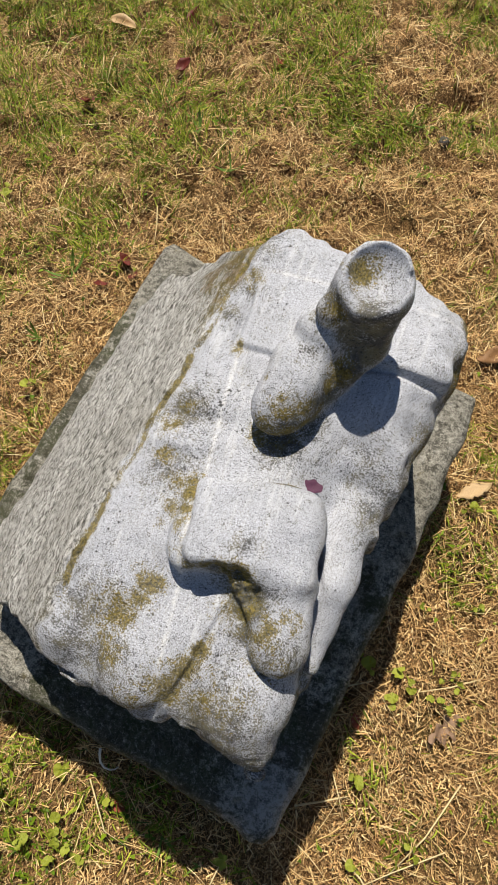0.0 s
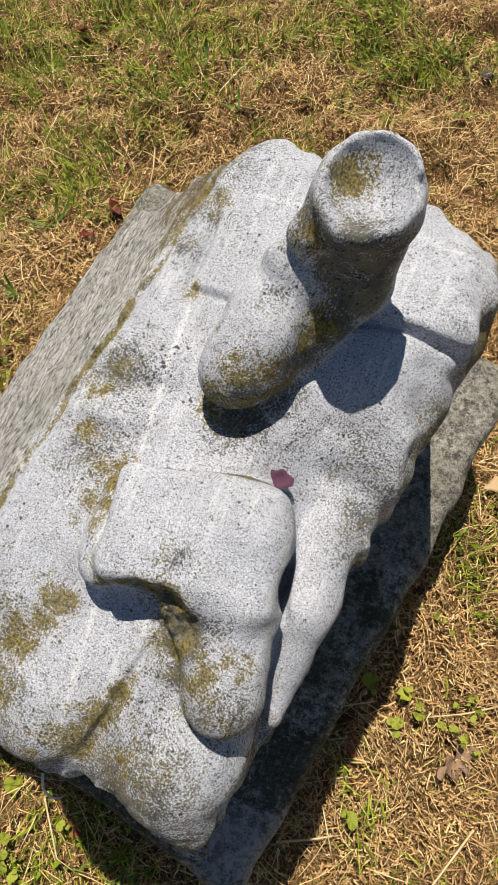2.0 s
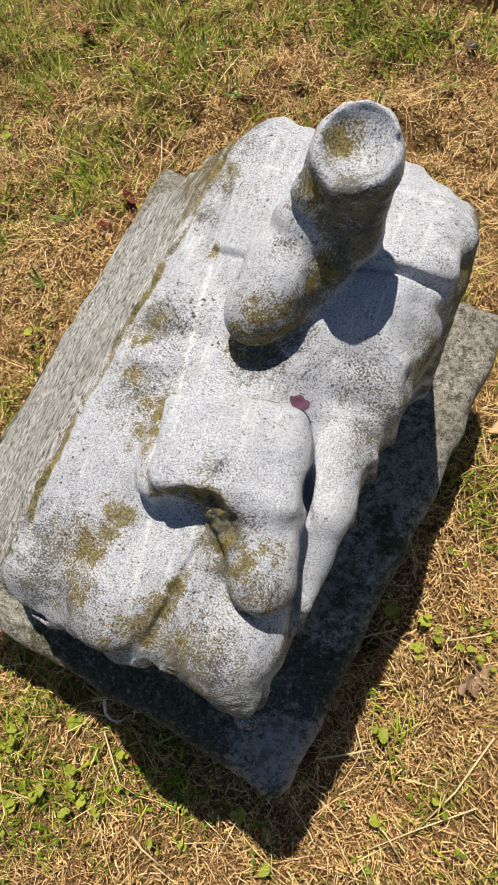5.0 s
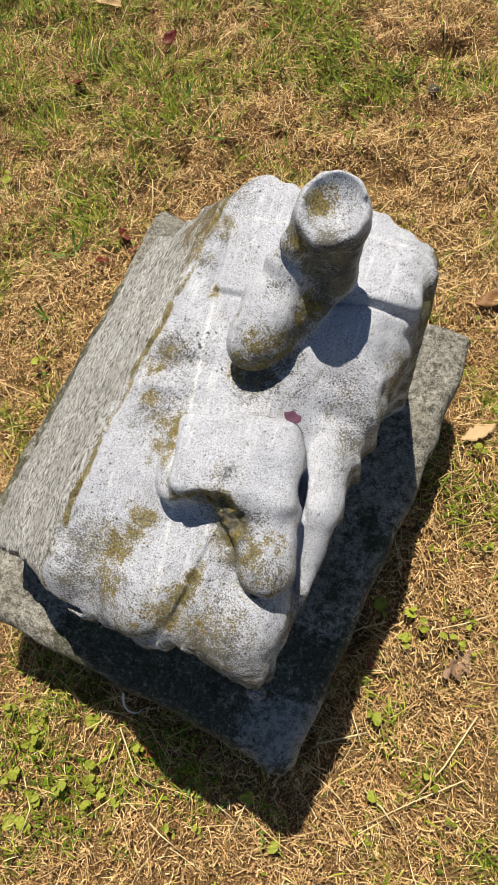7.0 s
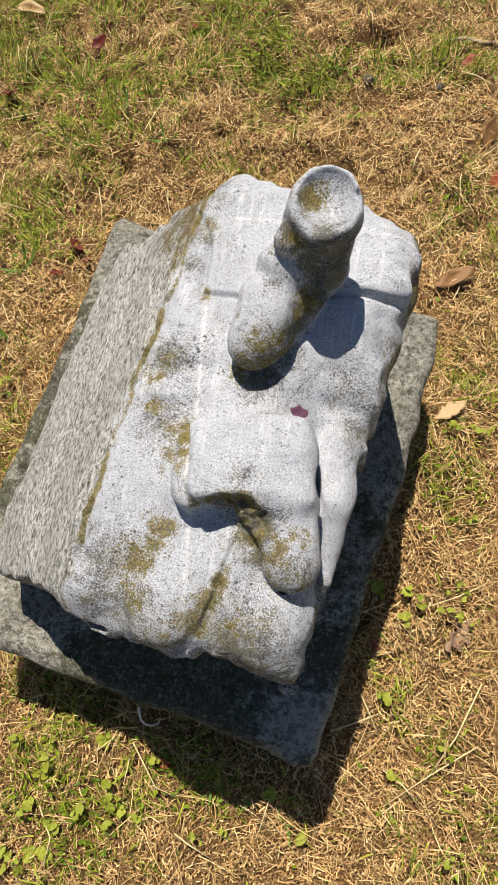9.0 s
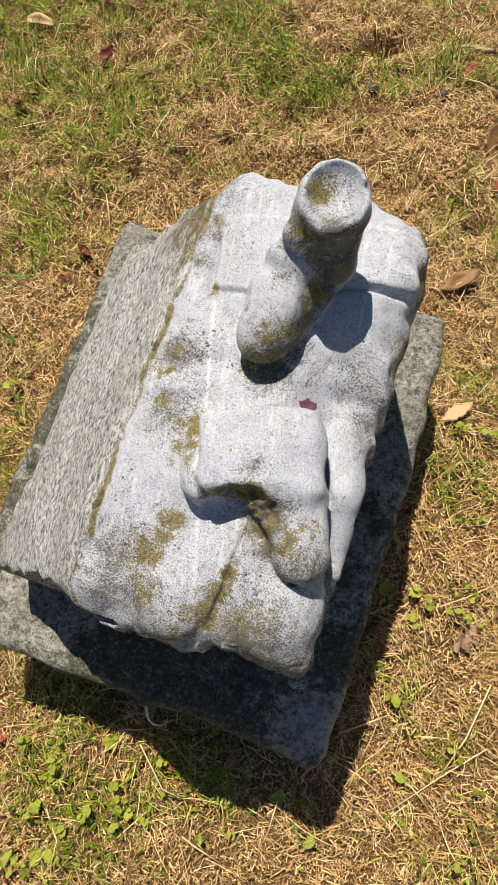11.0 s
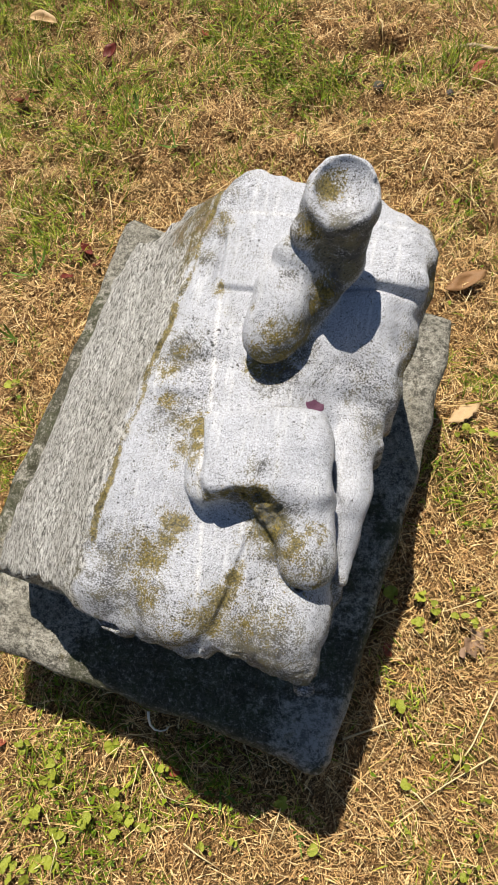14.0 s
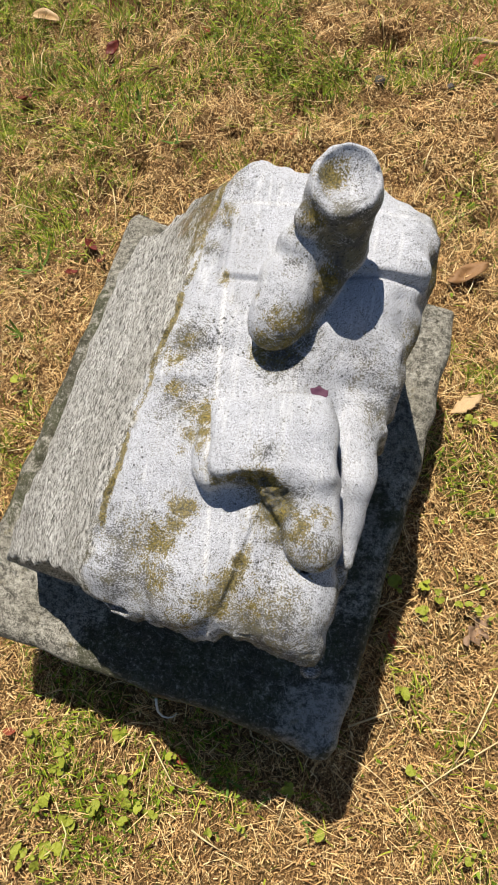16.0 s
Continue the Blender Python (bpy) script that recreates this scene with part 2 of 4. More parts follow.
def mesh_arrays(name, verts, quads, material, smooth=True):
    """A quad mesh straight from arrays."""
    me = bpy.data.meshes.new(name)
    n, q = len(verts), len(quads)
    me.vertices.add(n)
    me.vertices.foreach_set("co", np.ascontiguousarray(verts, dtype=np.float32).ravel())
    me.loops.add(q * 4)
    me.loops.foreach_set("vertex_index", np.ascontiguousarray(quads, dtype=np.int32).ravel())
    me.polygons.add(q)
    me.polygons.foreach_set("loop_start", np.arange(0, q * 4, 4, dtype=np.int32))
    me.polygons.foreach_set("use_smooth", np.full(q, smooth))
    me.materials.append(material)
    me.update(calc_edges=True)
    me.validate()
    return me


def part(name, me, parent, label="", m=None):
    ob = new(name, me)
    ob.parent = parent
    if m is not None:
        ob.matrix_basis = m
    if label:
        ob["label"] = label
    return ob


def step(x):
    x = np.clip(x, 0, 1)
    return x * x * (3 - 2 * x)


def smin(a, b, k):
    h = np.maximum(k - np.abs(a - b), 0) / k
    return np.minimum(a, b) - h * h * k * 0.25


def smax(a, b, k):
    return -smin(-a, -b, k)


def outline_distance(x, y, corners):
    """Signed distance to a closed outline, negative inside."""
    d = np.full(np.broadcast(x, y).shape, 1e9)
    inside = np.zeros(d.shape, bool)
    for (ax, ay), (bx, by) in zip(corners, corners[1:] + corners[:1]):
        ex, ey = bx - ax, by - ay
        t = np.clip(((x - ax) * ex + (y - ay) * ey) / (ex * ex + ey * ey), 0, 1)
        d = np.minimum(d, np.hypot(x - ax - t * ex, y - ay - t * ey))
        cross = ((ay > y) != (by > y)) & (x < (bx - ax) * (y - ay) / (by - ay + 1e-12) + ax)
        inside ^= cross
    return np.where(inside, -d, d)


class Carving:
    """A solid carved in a field of distances, then skinned."""

    def __init__(self, lo, hi, h):
        self.lo, self.h = np.array(lo), h
        self.n = np.ceil((np.array(hi) - lo) / h).astype(int) + 1
        self.x, self.y, self.z = [(lo[i] + h * np.arange(self.n[i])).astype(np.float32) for i in range(3)]
        self.f = np.full(tuple(self.n), 1.0, np.float32)

    def plan(self):
        return self.x[:, None], self.y[None, :]

    def box(self, lo, hi):
        s = [slice(max(0, int((lo[i] - self.lo[i]) / self.h)), max(1, int((hi[i] - self.lo[i]) / self.h) + 2)) for i in range(3)]
        return tuple(s), self.x[s[0]][:, None, None], self.y[s[1]][None, :, None], self.z[s[2]][None, None, :]

    def blend(self, s, d, k, cut):
        self.f[s] = smax(self.f[s], -d, k) if cut else smin(self.f[s], d, k)

    def egg(self, c, r, k=0.01, turn=0.0, tilt=0.0, cut=False):
        """An ellipsoid at c, turned about z, then tilted about its long way."""
        e = max(r) * 1.05 + k
        s, x, y, z = self.box([q - e for q in c], [q + e for q in c])
        x, y, z = x - c[0], y - c[1], z - c[2]
        a, b = math.cos(radians(turn)), math.sin(radians(turn))
        x, y = x * a + y * b, -x * b + y * a
        a, b = math.cos(radians(tilt)), math.sin(radians(tilt))
        y, z = y * a + z * b, -y * b + z * a
        g = np.sqrt((x / r[0]) ** 2 + (y / r[1]) ** 2 + (z / r[2]) ** 2)
        self.blend(s, (g - 1) * min(r), k, cut)

    def drum(self, c, ra, rb, half, r, k=0.004, tilt=0.0):
        """A short round-edged drum, oval in plan, its top tilted about u."""
        e = max(ra, rb, half) * 1.5 + k
        s, x, y, z = self.box([q - e for q in c], [q + e for q in c])
        x, y, z = x - c[0], y - c[1], z - c[2]
        a, b = math.cos(radians(tilt)), math.sin(radians(tilt))
        y, z = y * a + z * b, -y * b + z * a
        small = min(ra, rb)
        wave = 0.0004 * np.sin(5 * np.arctan2(y, x) + 0.7) + 0.0004 * np.sin(11 * np.arctan2(y, x))
        q0 = np.hypot(x / ra, y / rb) * small - (small - r) + wave
        q1 = np.abs(z) - (half - r)
        d = np.hypot(np.maximum(q0, 0), np.maximum(q1, 0)) + np.minimum(np.maximum(q0, q1), 0) - r
        self.blend(s, d, k, False)

    def rod(self, a, b, ra, rb, k=0.01, cut=False):
        """A round rod from a to b, tapering."""
        a, b = np.array(a), np.array(b)
        e = max(ra, rb) + k
        s, x, y, z = self.box(np.minimum(a, b) - e, np.maximum(a, b) + e)
        w = b - a
        t = np.clip(((x - a[0]) * w[0] + (y - a[1]) * w[1] + (z - a[2]) * w[2]) / (w @ w), 0, 1)
        d = np.sqrt((x - a[0] - t * w[0]) ** 2 + (y - a[1] - t * w[1]) ** 2 + (z - a[2] - t * w[2]) ** 2)
        self.blend(s, d - (ra + (rb - ra) * t), k, cut)

    def block(self, c, half, r, k=0.01, turn=0.0, lean=0.0, cut=False):
        """A round-edged block, turned about z, leaning down to its right."""
        e = float(np.linalg.norm(half)) + r + k
        s, x, y, z = self.box([q - e for q in c], [q + e for q in c])
        x, y, z = x - c[0], y - c[1], z - c[2]
        a, b = math.cos(radians(turn)), math.sin(radians(turn))
        x, y = x * a + y * b, -x * b + y * a
        z = z + lean * x
        q = [np.abs(v) - (w - r) for v, w in zip((x, y, z), half)]
        d = np.sqrt(sum(np.maximum(v, 0) ** 2 for v in q)) + np.minimum(np.maximum(np.maximum(q[0], q[1]), q[2]), 0) - r
        self.blend(s, d, k, cut)

    def skin(self):
        """Vertices and outward quads of the surface."""
        f = self.f
        inside = f < 0
        nx, ny, nz = f.shape
        count = np.zeros((nx - 1, ny - 1, nz - 1), np.int8)
        corners = [(i, j, k) for i in (0, 1) for j in (0, 1) for k in (0, 1)]
        for i, j, k in corners:
            count += inside[i:nx - 1 + i, j:ny - 1 + j, k:nz - 1 + k]
        cell = np.argwhere((count > 0) & (count < 8))
        index = np.full(count.shape, -1, np.int32)
        index[tuple(cell.T)] = np.arange(len(cell))
        val = {c: f[cell[:, 0] + c[0], cell[:, 1] + c[1], cell[:, 2] + c[2]] for c in corners}
        total, num = np.zeros((len(cell), 3)), np.zeros(len(cell))
        for a in corners:
            for axis in range(3):
                if a[axis]:
                    continue
                b = tuple(1 if i == axis else a[i] for i in range(3))
                va, vb = val[a], val[b]
                hit = (va < 0) != (vb < 0)
                t = np.where(hit, va / np.where(hit, va - vb, 1), 0)
                p = np.tile(np.array(a, float), (len(cell), 1))
                p[:, axis] = t
                total[hit] += p[hit]
                num[hit] += 1
        verts = self.lo + self.h * (cell + total / num[:, None])
        quads = []
        for axis in range(3):
            o1, o2 = [(1, 2), (2, 0), (0, 1)][axis]
            lo = [slice(0, s) for s in f.shape]
            hi = [slice(0, s) for s in f.shape]
            lo[axis], hi[axis] = slice(0, f.shape[axis] - 1), slice(1, f.shape[axis])
            change = inside[tuple(lo)] != inside[tuple(hi)]
            e = np.argwhere(change)
            e = e[(e[:, o1] > 0) & (e[:, o2] > 0) & (e[:, o1] < f.shape[o1] - 1) & (e[:, o2] < f.shape[o2] - 1)]
            ring = []
            for d1, d2 in ((1, 1), (0, 1), (0, 0), (1, 0)):
                c = e.copy()
                c[:, o1] -= d1
                c[:, o2] -= d2
                ring.append(index[tuple(c.T)])
            q = np.stack(ring, 1)
            flip = ~inside[tuple(e.T)]
            q[flip] = q[flip][:, ::-1]
            quads.append(q)
        return verts, np.concatenate(quads)


# ---------------------------------------------------------------- stone slab
SLAB_EDGE = [(0.236, 0.268), (0.233, 0.204), (0.224, 0.161), (0.221, 0.112), (0.212, 0.081), (0.208, 0.028), (0.198, -0.015),
             (0.193, -0.044), (0.184, -0.090), (0.174, -0.149), (0.165, -0.209), (0.154, -0.268), (0.148, -0.310), (0.142, -0.340),
             (0.128, -0.356), (0.110, -0.358), (0.085, -0.347), (0.050, -0.340), (-0.021, -0.331), (-0.093, -0.323), (-0.170, -0.304),
             (-0.246, -0.291), (-0.345, -0.276), (-0.351, -0.240), (-0.338, -0.096), (-0.318, 0.000), (-0.300, 0.110), (-0.284, 0.250),
             (-0.270, 0.345), (-0.256, 0.360), (-0.150, 0.330)]


def slab_top(u, v):
    return 0.195 - 0.08 * u + 0.07 * v


def stone_slab():
    c = Carving((-0.39, -0.38, -0.05), (0.26, 0.42, 0.27), 0.005)
    x, y = c.plan()
    d2 = outline_distance(x, y, SLAB_EDGE) + 0.0025 * np.sin(37 * x + 21 * y) * np.sin(43 * y - 11 * x)
    z = c.z[None, None, :]
    under = 0.25 * np.maximum(0.13 - z, 0)
    c.f = smax((z - slab_top(x, y)[:, :, None]).astype(np.float32), (d2[:, :, None] + under).astype(np.float32), 0.022)
    c.f = np.maximum(c.f, -0.03 - z).astype(np.float32)
    verts, quads = c.skin()
    n = np.array([noise.fractal(Vector(p) * 28, 0.8, 2.0, 4) for p in verts])
    chip = np.array([noise.noise(Vector(p) * 14 + Vector((5, 2, 8))) for p in verts])
    verts[:, 2] += 0.0022 * n - 0.004 * np.maximum(chip, 0)
    edge = outline_distance(verts[:, 0], verts[:, 1], SLAB_EDGE)
    pull = 0.006 * np.maximum(chip, -0.2) * np.exp(-np.abs(edge) / 0.02)
    verts[:, 0] -= pull * np.sign(verts[:, 0])
    verts[:, 1] -= pull * np.sign(verts[:, 1])
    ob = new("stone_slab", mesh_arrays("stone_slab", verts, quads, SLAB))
    # one corner is less overgrown, with the bare stone showing
    bare = np.exp(-((verts[:, 0] - 0.125) ** 2 + (verts[:, 1] + 0.305) ** 2) / 0.055 ** 2) + 0.25 * chip
    ob.data.attributes.new("bare", "FLOAT", "POINT").data.foreach_set("value", np.clip(bare, 0, 1).astype(np.float32))
    # algae, denser where the block shades front and side strip: shade put into colour
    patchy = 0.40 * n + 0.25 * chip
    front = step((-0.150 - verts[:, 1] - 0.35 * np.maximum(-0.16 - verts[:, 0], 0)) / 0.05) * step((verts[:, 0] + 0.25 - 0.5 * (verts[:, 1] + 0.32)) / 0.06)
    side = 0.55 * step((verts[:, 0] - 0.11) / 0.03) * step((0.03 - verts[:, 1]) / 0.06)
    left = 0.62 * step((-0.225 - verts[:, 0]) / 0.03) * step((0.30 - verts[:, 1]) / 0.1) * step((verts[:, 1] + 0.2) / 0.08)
    alga_and_shade = np.maximum(np.maximum(front, side), left) - 1.1 * np.clip(bare, 0, 1) + patchy
    ob.data.attributes.new("alga_and_shade", "FLOAT", "POINT").data.foreach_set("value", np.clip(alga_and_shade, 0, 1).astype(np.float32))
    ob.matrix_world = MONUMENT
    return tagged(ob, "thick grey weathered stone slab with chipped edges lying in dry grass", "stone slab")


stone_slab()

# ---------------------------------------------------------------- broken statue
BLOCK_EDGE = [(-0.270, -0.198), (-0.190, -0.209), (-0.150, -0.211), (-0.126, -0.214), (-0.114, -0.225), (-0.100, -0.233), (-0.080, -0.240),
              (-0.062, -0.246), (-0.032, -0.248), (-0.012, -0.254), (0.010, -0.254), (0.026, -0.248), (0.046, -0.251), (0.080, -0.258), (0.098, -0.264),
              (0.110, -0.252), (0.116, -0.226), (0.118, -0.190), (0.121, -0.165), (0.123, -0.138), (0.125, -0.120), (0.131, -0.090), (0.131, -0.068),
              (0.140, -0.046), (0.139, -0.028), (0.146, -0.008), (0.147, 0.020), (0.149, 0.052), (0.157, 0.084), (0.163, 0.113), (0.169, 0.138),
              (0.160, 0.168), (0.139, 0.177), (0.105, 0.186), (0.060, 0.190), (0.036, 0.194), (0.017, 0.203), (-0.004, 0.213), (-0.018, 0.212), (-0.030, 0.201),
              (-0.042, 0.192), (-0.057, 0.194), (-0.068, 0.199), (-0.088, 0.206), (-0.115, 0.210), (-0.150, 0.212), (-0.170, 0.217), (-0.195, 0.234),
              (-0.206, 0.225), (-0.206, 0.160), (-0.211, 0.100), (-0.225, 0.058), (-0.229, 0.000), (-0.230, -0.083), (-0.249, -0.125)]


def ridge(v):
    return -0.0705 + 0.165 * v + np.where(v > 0, -0.20, 0.15) * v * v


def back_edge(u, v):
    """How far a place is past the head of the block, which comes to a blunt point."""
    return np.maximum(v - 0.222 - 0.50 * np.clip(u + 0.017, -0.05, 0.05), v - 0.224 + 0.22 * (u + 0.017))


def top_height(u, v):
    """The relief side of the block, without the carved forms."""
    t = 0.514 + 0.06 * v - 2.5 * np.maximum(0, -v - 0.1) ** 2
    t = t - 0.040 * step((u - 0.05) / 0.06) * step((0.06 - v) / 0.10)
    t = t - 0.020 * step((u - 0.100) / 0.015) * step((-0.085 - v) / 0.03) * step((v + 0.20) / 0.02)
    t = t - 0.010 * np.exp(-((u - 0.012) / 0.035) ** 2 - ((v + 0.148) / 0.028) ** 2)
    t = t - 0.016 * step((back_edge(u, v) + 0.045) / 0.05)
    d = ridge(v) - u
    flank = 0.515 + 0.055 * v - 1.0 * np.maximum(0, -v - 0.1) ** 2 - 1.067 * d - 0.15 * np.maximum(0, -v - 0.12) * step((d - 0.08) / 0.08)
    t = smin(t, flank, 0.012)
    # raised upper field with a ledge below it
    ledge = 0.067 + 0.016 * step((u - 0.03) / 0.08)
    t = t + (0.0025 + 0.0040 * step((u - 0.06) / 0.03)) * step((v - ledge) / 0.007 + 0.5) * step((u + 0.028 + 7.0 * np.maximum(v - 0.10, 0) ** 2) / 0.004 + 0.5)
    t = t - (0.0024 + 0.0030 * step((u - 0.06) / 0.03)) * np.exp(-((v - ledge + 0.001) / 0.0026) ** 2) * step((u + 0.034) / 0.01)
    t = t - 0.003 * np.exp(-((u + 0.030 + 7.0 * np.maximum(v - 0.10, 0) ** 2) / 0.003) ** 2) * step((v - 0.06) / 0.01) * step((0.145 - v) / 0.012)
    # the shoulder drops to its stub
    t = t - 0.012 * step((u - 0.080) / 0.06) * step((v - 0.110) / 0.06)
    # the chest and the shoulder round off towards their edge
    t = t - 0.024 * step((u - 0.118) / 0.036) * step((v - 0.015) / 0.03) * step((0.100 - v) / 0.045) - 0.014 * step((u - 0.138) / 0.030) * step((v - 0.095) / 0.02)
    # crack along the ridge
    t = t - 0.003 * np.exp(-((u - ridge(v) - 0.002) / 0.003) ** 2)
    # the head falls away beside the ridge
    return t - 0.022 * step((v - 0.150) / 0.055) * step((-0.028 - u) / 0.03)


def statue():
    c = Carving((-0.315, -0.285, 0.165), (0.190, 0.295, 0.640), 0.0017)
    x, y = c.plan()
    z = c.z[None, None, :]
    d2 = outline_distance(x, y, BLOCK_EDGE)
    d2 = d2 + 0.0032 * np.sin(61 * x + 17 * y + 1) * np.sin(53 * y - 23 * x) + 0.0024 * np.sin(173 * x + 2) * np.sin(161 * y) + 0.0012 * np.sin(331 * x + 97 * y)
    d2 = d2[:, :, None].astype(np.float32)
    h = top_height(x, y)[:, :, None].astype(np.float32)
    under = 0.20 * np.maximum(0.41 - z, 0) * step((x[:, :, None] + 0.20) / 0.08) * step((0.15 - y[:, :, None]) / 0.08)
    crisp = 0.011 - 0.004 * step((-0.15 - y) / 0.03) * step((-0.02 - x) / 0.05)
    c.f = smax((z - h) * 0.93, d2 + under, crisp[:, :, None]).astype(np.float32)
    c.f = np.maximum(c.f, slab_top(x, y)[:, :, None] - 0.003 - z).astype(np.float32)
    # shoulder, stub at its edge, chest and rib folds
    c.egg((0.112, 0.129, 0.480), (0.049, 0.046, 0.034), 0.008)
    c.egg((0.135, 0.068, 0.466), (0.016, 0.026, 0.021), 0.010)
    c.egg((0.156, 0.160, 0.482), (0.0100, 0.0110, 0.011), 0.006)
    c.egg((0.154, 0.116, 0.474), (0.016, 0.024, 0.024), 0.010)
    c.rod((0.146, 0.110, 0.474), (0.138, 0.060, 0.472), 0.017, 0.0165, 0.014)
    c.rod((0.138, 0.060, 0.472), (0.132, 0.008, 0.464), 0.0165, 0.0135, 0.014)
    c.egg((0.112, 0.056, 0.467), (0.042, 0.046, 0.034), 0.012)
    c.egg((0.127, 0.010, 0.462), (0.024, 0.017, 0.021), 0.008)
    c.egg((0.094, 0.004, 0.468), (0.032, 0.012, 0.020), 0.012)
    c.egg((0.120, -0.027, 0.452), (0.022, 0.015, 0.021), 0.006)
    c.egg((0.135, -0.004, 0.462), (0.010, 0.012, 0.012), 0.006)
    c.egg((0.098, -0.028, 0.461), (0.020, 0.012, 0.020), 0.010)
    # folds of the belly
    c.egg((-0.028, 0.012, 0.499), (0.044, 0.022, 0.018), 0.012, 12)
    c.egg((-0.034, -0.030, 0.498), (0.034, 0.014, 0.018), 0.008, 14)
    c.rod((-0.056, -0.012, 0.518), (0.006, -0.004, 0.519), 0.003, 0.003, 0.007, cut=True)
    c.rod((-0.062, -0.048, 0.516), (-0.020, -0.050, 0.518), 0.004, 0.003, 0.008, cut=True)
    # bent leg below the ribs
    c.egg((0.115, -0.060, 0.448), (0.016, 0.016, 0.019), 0.006)
    c.egg((0.114, -0.088, 0.446), (0.0175, 0.026, 0.021), 0.006)
    c.rod((0.116, -0.096, 0.447), (0.118, -0.130, 0.442), 0.016, 0.011, 0.010)
    c.rod((0.118, -0.130, 0.443), (0.1195, -0.168, 0.438), 0.0115, 0.004, 0.008)
    # lower folds on both sides of the crease
    c.egg((0.070, -0.196, 0.447), (0.044, 0.058, 0.036), 0.008, 8)
    c.egg((-0.016, -0.192, 0.453), (0.046, 0.058, 0.034), 0.008, -10)
    c.egg((-0.086, -0.203, 0.446), (0.038, 0.032, 0.038), 0.012)
    c.egg((-0.060, -0.226, 0.440), (0.024, 0.018, 0.018), 0.008)
    c.rod((-0.108, -0.236, 0.448), (-0.070, -0.241, 0.446), 0.0045, 0.0055, 0.002, cut=True)
    c.rod((-0.245, -0.214, 0.262), (-0.130, -0.240, 0.350), 0.012, 0.016, 0.006, cut=True)
    c.rod((0.040, -0.152, 0.4915), (0.031, -0.192, 0.481), 0.0016, 0.004, 0.003, cut=True)
    c.rod((0.031, -0.192, 0.480), (0.017, -0.252, 0.452), 0.004, 0.006, 0.003, cut=True)
    c.egg((0.090, -0.244, 0.430), (0.018, 0.015, 0.016), 0.014)
    c.egg((0.097, -0.254, 0.425), (0.008, 0.007, 0.007), 0.006)
    c.egg((0.100, -0.263, 0.402), (0.0095, 0.0065, 0.008), 0.003)
    # draped thigh with its pouch, lobe and hollow
    c.block((0.029, -0.092, 0.503), (0.035, 0.035, 0.0335), 0.008, 0.002, 11, 0.06)
    c.block((0.062, -0.072, 0.500), (0.031, 0.022, 0.0335), 0.012, 0.012, 11, 0.10)
    c.rod((0.064, -0.074, 0.503), (0.077, -0.122, 0.4945), 0.030, 0.0275, 0.016)
    c.rod((0.077, -0.122, 0.4945), (0.089, -0.163, 0.486), 0.0275, 0.0255, 0.004)
    c.block((0.071, -0.096, 0.4985), (0.027, 0.030, 0.0300), 0.010, 0.012, 11, 0.12)
    c.rod((0.112, -0.045, 0.464), (0.1155, -0.100, 0.463), 0.018, 0.0175, 0.010)
    c.rod((0.1155, -0.100, 0.463), (0.1195, -0.168, 0.440), 0.0170, 0.004, 0.008)
    c.rod((-0.016, -0.076, 0.507), (-0.005, -0.117, 0.507), 0.008, 0.0165, 0.004)
    c.egg((-0.001, -0.116, 0.503), (0.0155, 0.021, 0.024), 0.005)
    c.rod((0.046, -0.126, 0.507), (0.071, -0.148, 0.501), 0.0115, 0.0115, 0.004)
    c.rod((0.071, -0.148, 0.501), (0.090, -0.174, 0.492), 0.0115, 0.0140, 0.004)
    c.egg((0.016, -0.143, 0.505), (0.024, 0.0135, 0.015), 0.003, 6, cut=True)
    # chipped face from the thigh's edge down to the cleft
    c.egg((0.028, -0.138, 0.528), (0.014, 0.0135, 0.022), 0.002, -15, cut=True)
    c.egg((0.045, -0.138, 0.535), (0.018, 0.0150, 0.024), 0.002, -10, cut=True)
    c.egg((0.059, -0.143, 0.533), (0.016, 0.0115, 0.025), 0.002, -38, cut=True)
    c.rod((0.044, -0.124, 0.522), (0.047, -0.140, 0.510), 0.0030, 0.0025, 0.0015, cut=True)
    c.rod((0.062, -0.132, 0.519), (0.056, -0.146, 0.508), 0.0025, 0.0025, 0.0015, cut=True)
    c.rod((0.032, -0.122, 0.520), (0.038, -0.136, 0.505), 0.0030, 0.003, 0.0015, cut=True)
    c.rod((-0.010, -0.106, 0.510), (-0.004, -0.125, 0.513), 0.012, 0.0115, 0.005)
    c.egg((0.005, -0.117, 0.521), (0.012, 0.011, 0.015), 0.005, 20)
    c.rod((-0.019, -0.060, 0.522), (-0.008, -0.112, 0.530), 0.0030, 0.0040, 0.003, cut=True)
    c.rod((0.046, -0.141, 0.485), (0.066, -0.157, 0.483), 0.0060, 0.0060, 0.002, cut=True)
    c.rod((0.066, -0.157, 0.483), (0.085, -0.184, 0.477), 0.0060, 0.0060, 0.002, cut=True)
    c.rod((0.094, -0.062, 0.488), (0.107, -0.116, 0.478), 0.0030, 0.0035, 0.002, cut=True)
    c.rod((0.107, -0.116, 0.478), (0.113, -0.142, 0.470), 0.0035, 0.0020, 0.002, cut=True)
    c.egg((0.0990, -0.090, 0.486), (0.0048, 0.020, 0.026), 0.002, 10, cut=True)
    c.rod((-0.010, -0.0575, 0.5215), (0.088, -0.033, 0.508), 0.0022, 0.0026, 0.002, cut=True)
    # limb rising to the broken stump
    c.egg((0.034, 0.020, 0.536), (0.026, 0.033, 0.0265), 0.006, -24)
    c.rod((0.035, 0.028, 0.5435), (0.045, 0.064, 0.550), 0.0225, 0.0205, 0.008)
    c.egg((0.036, 0.034, 0.548), (0.0225, 0.017, 0.020), 0.006, -24)
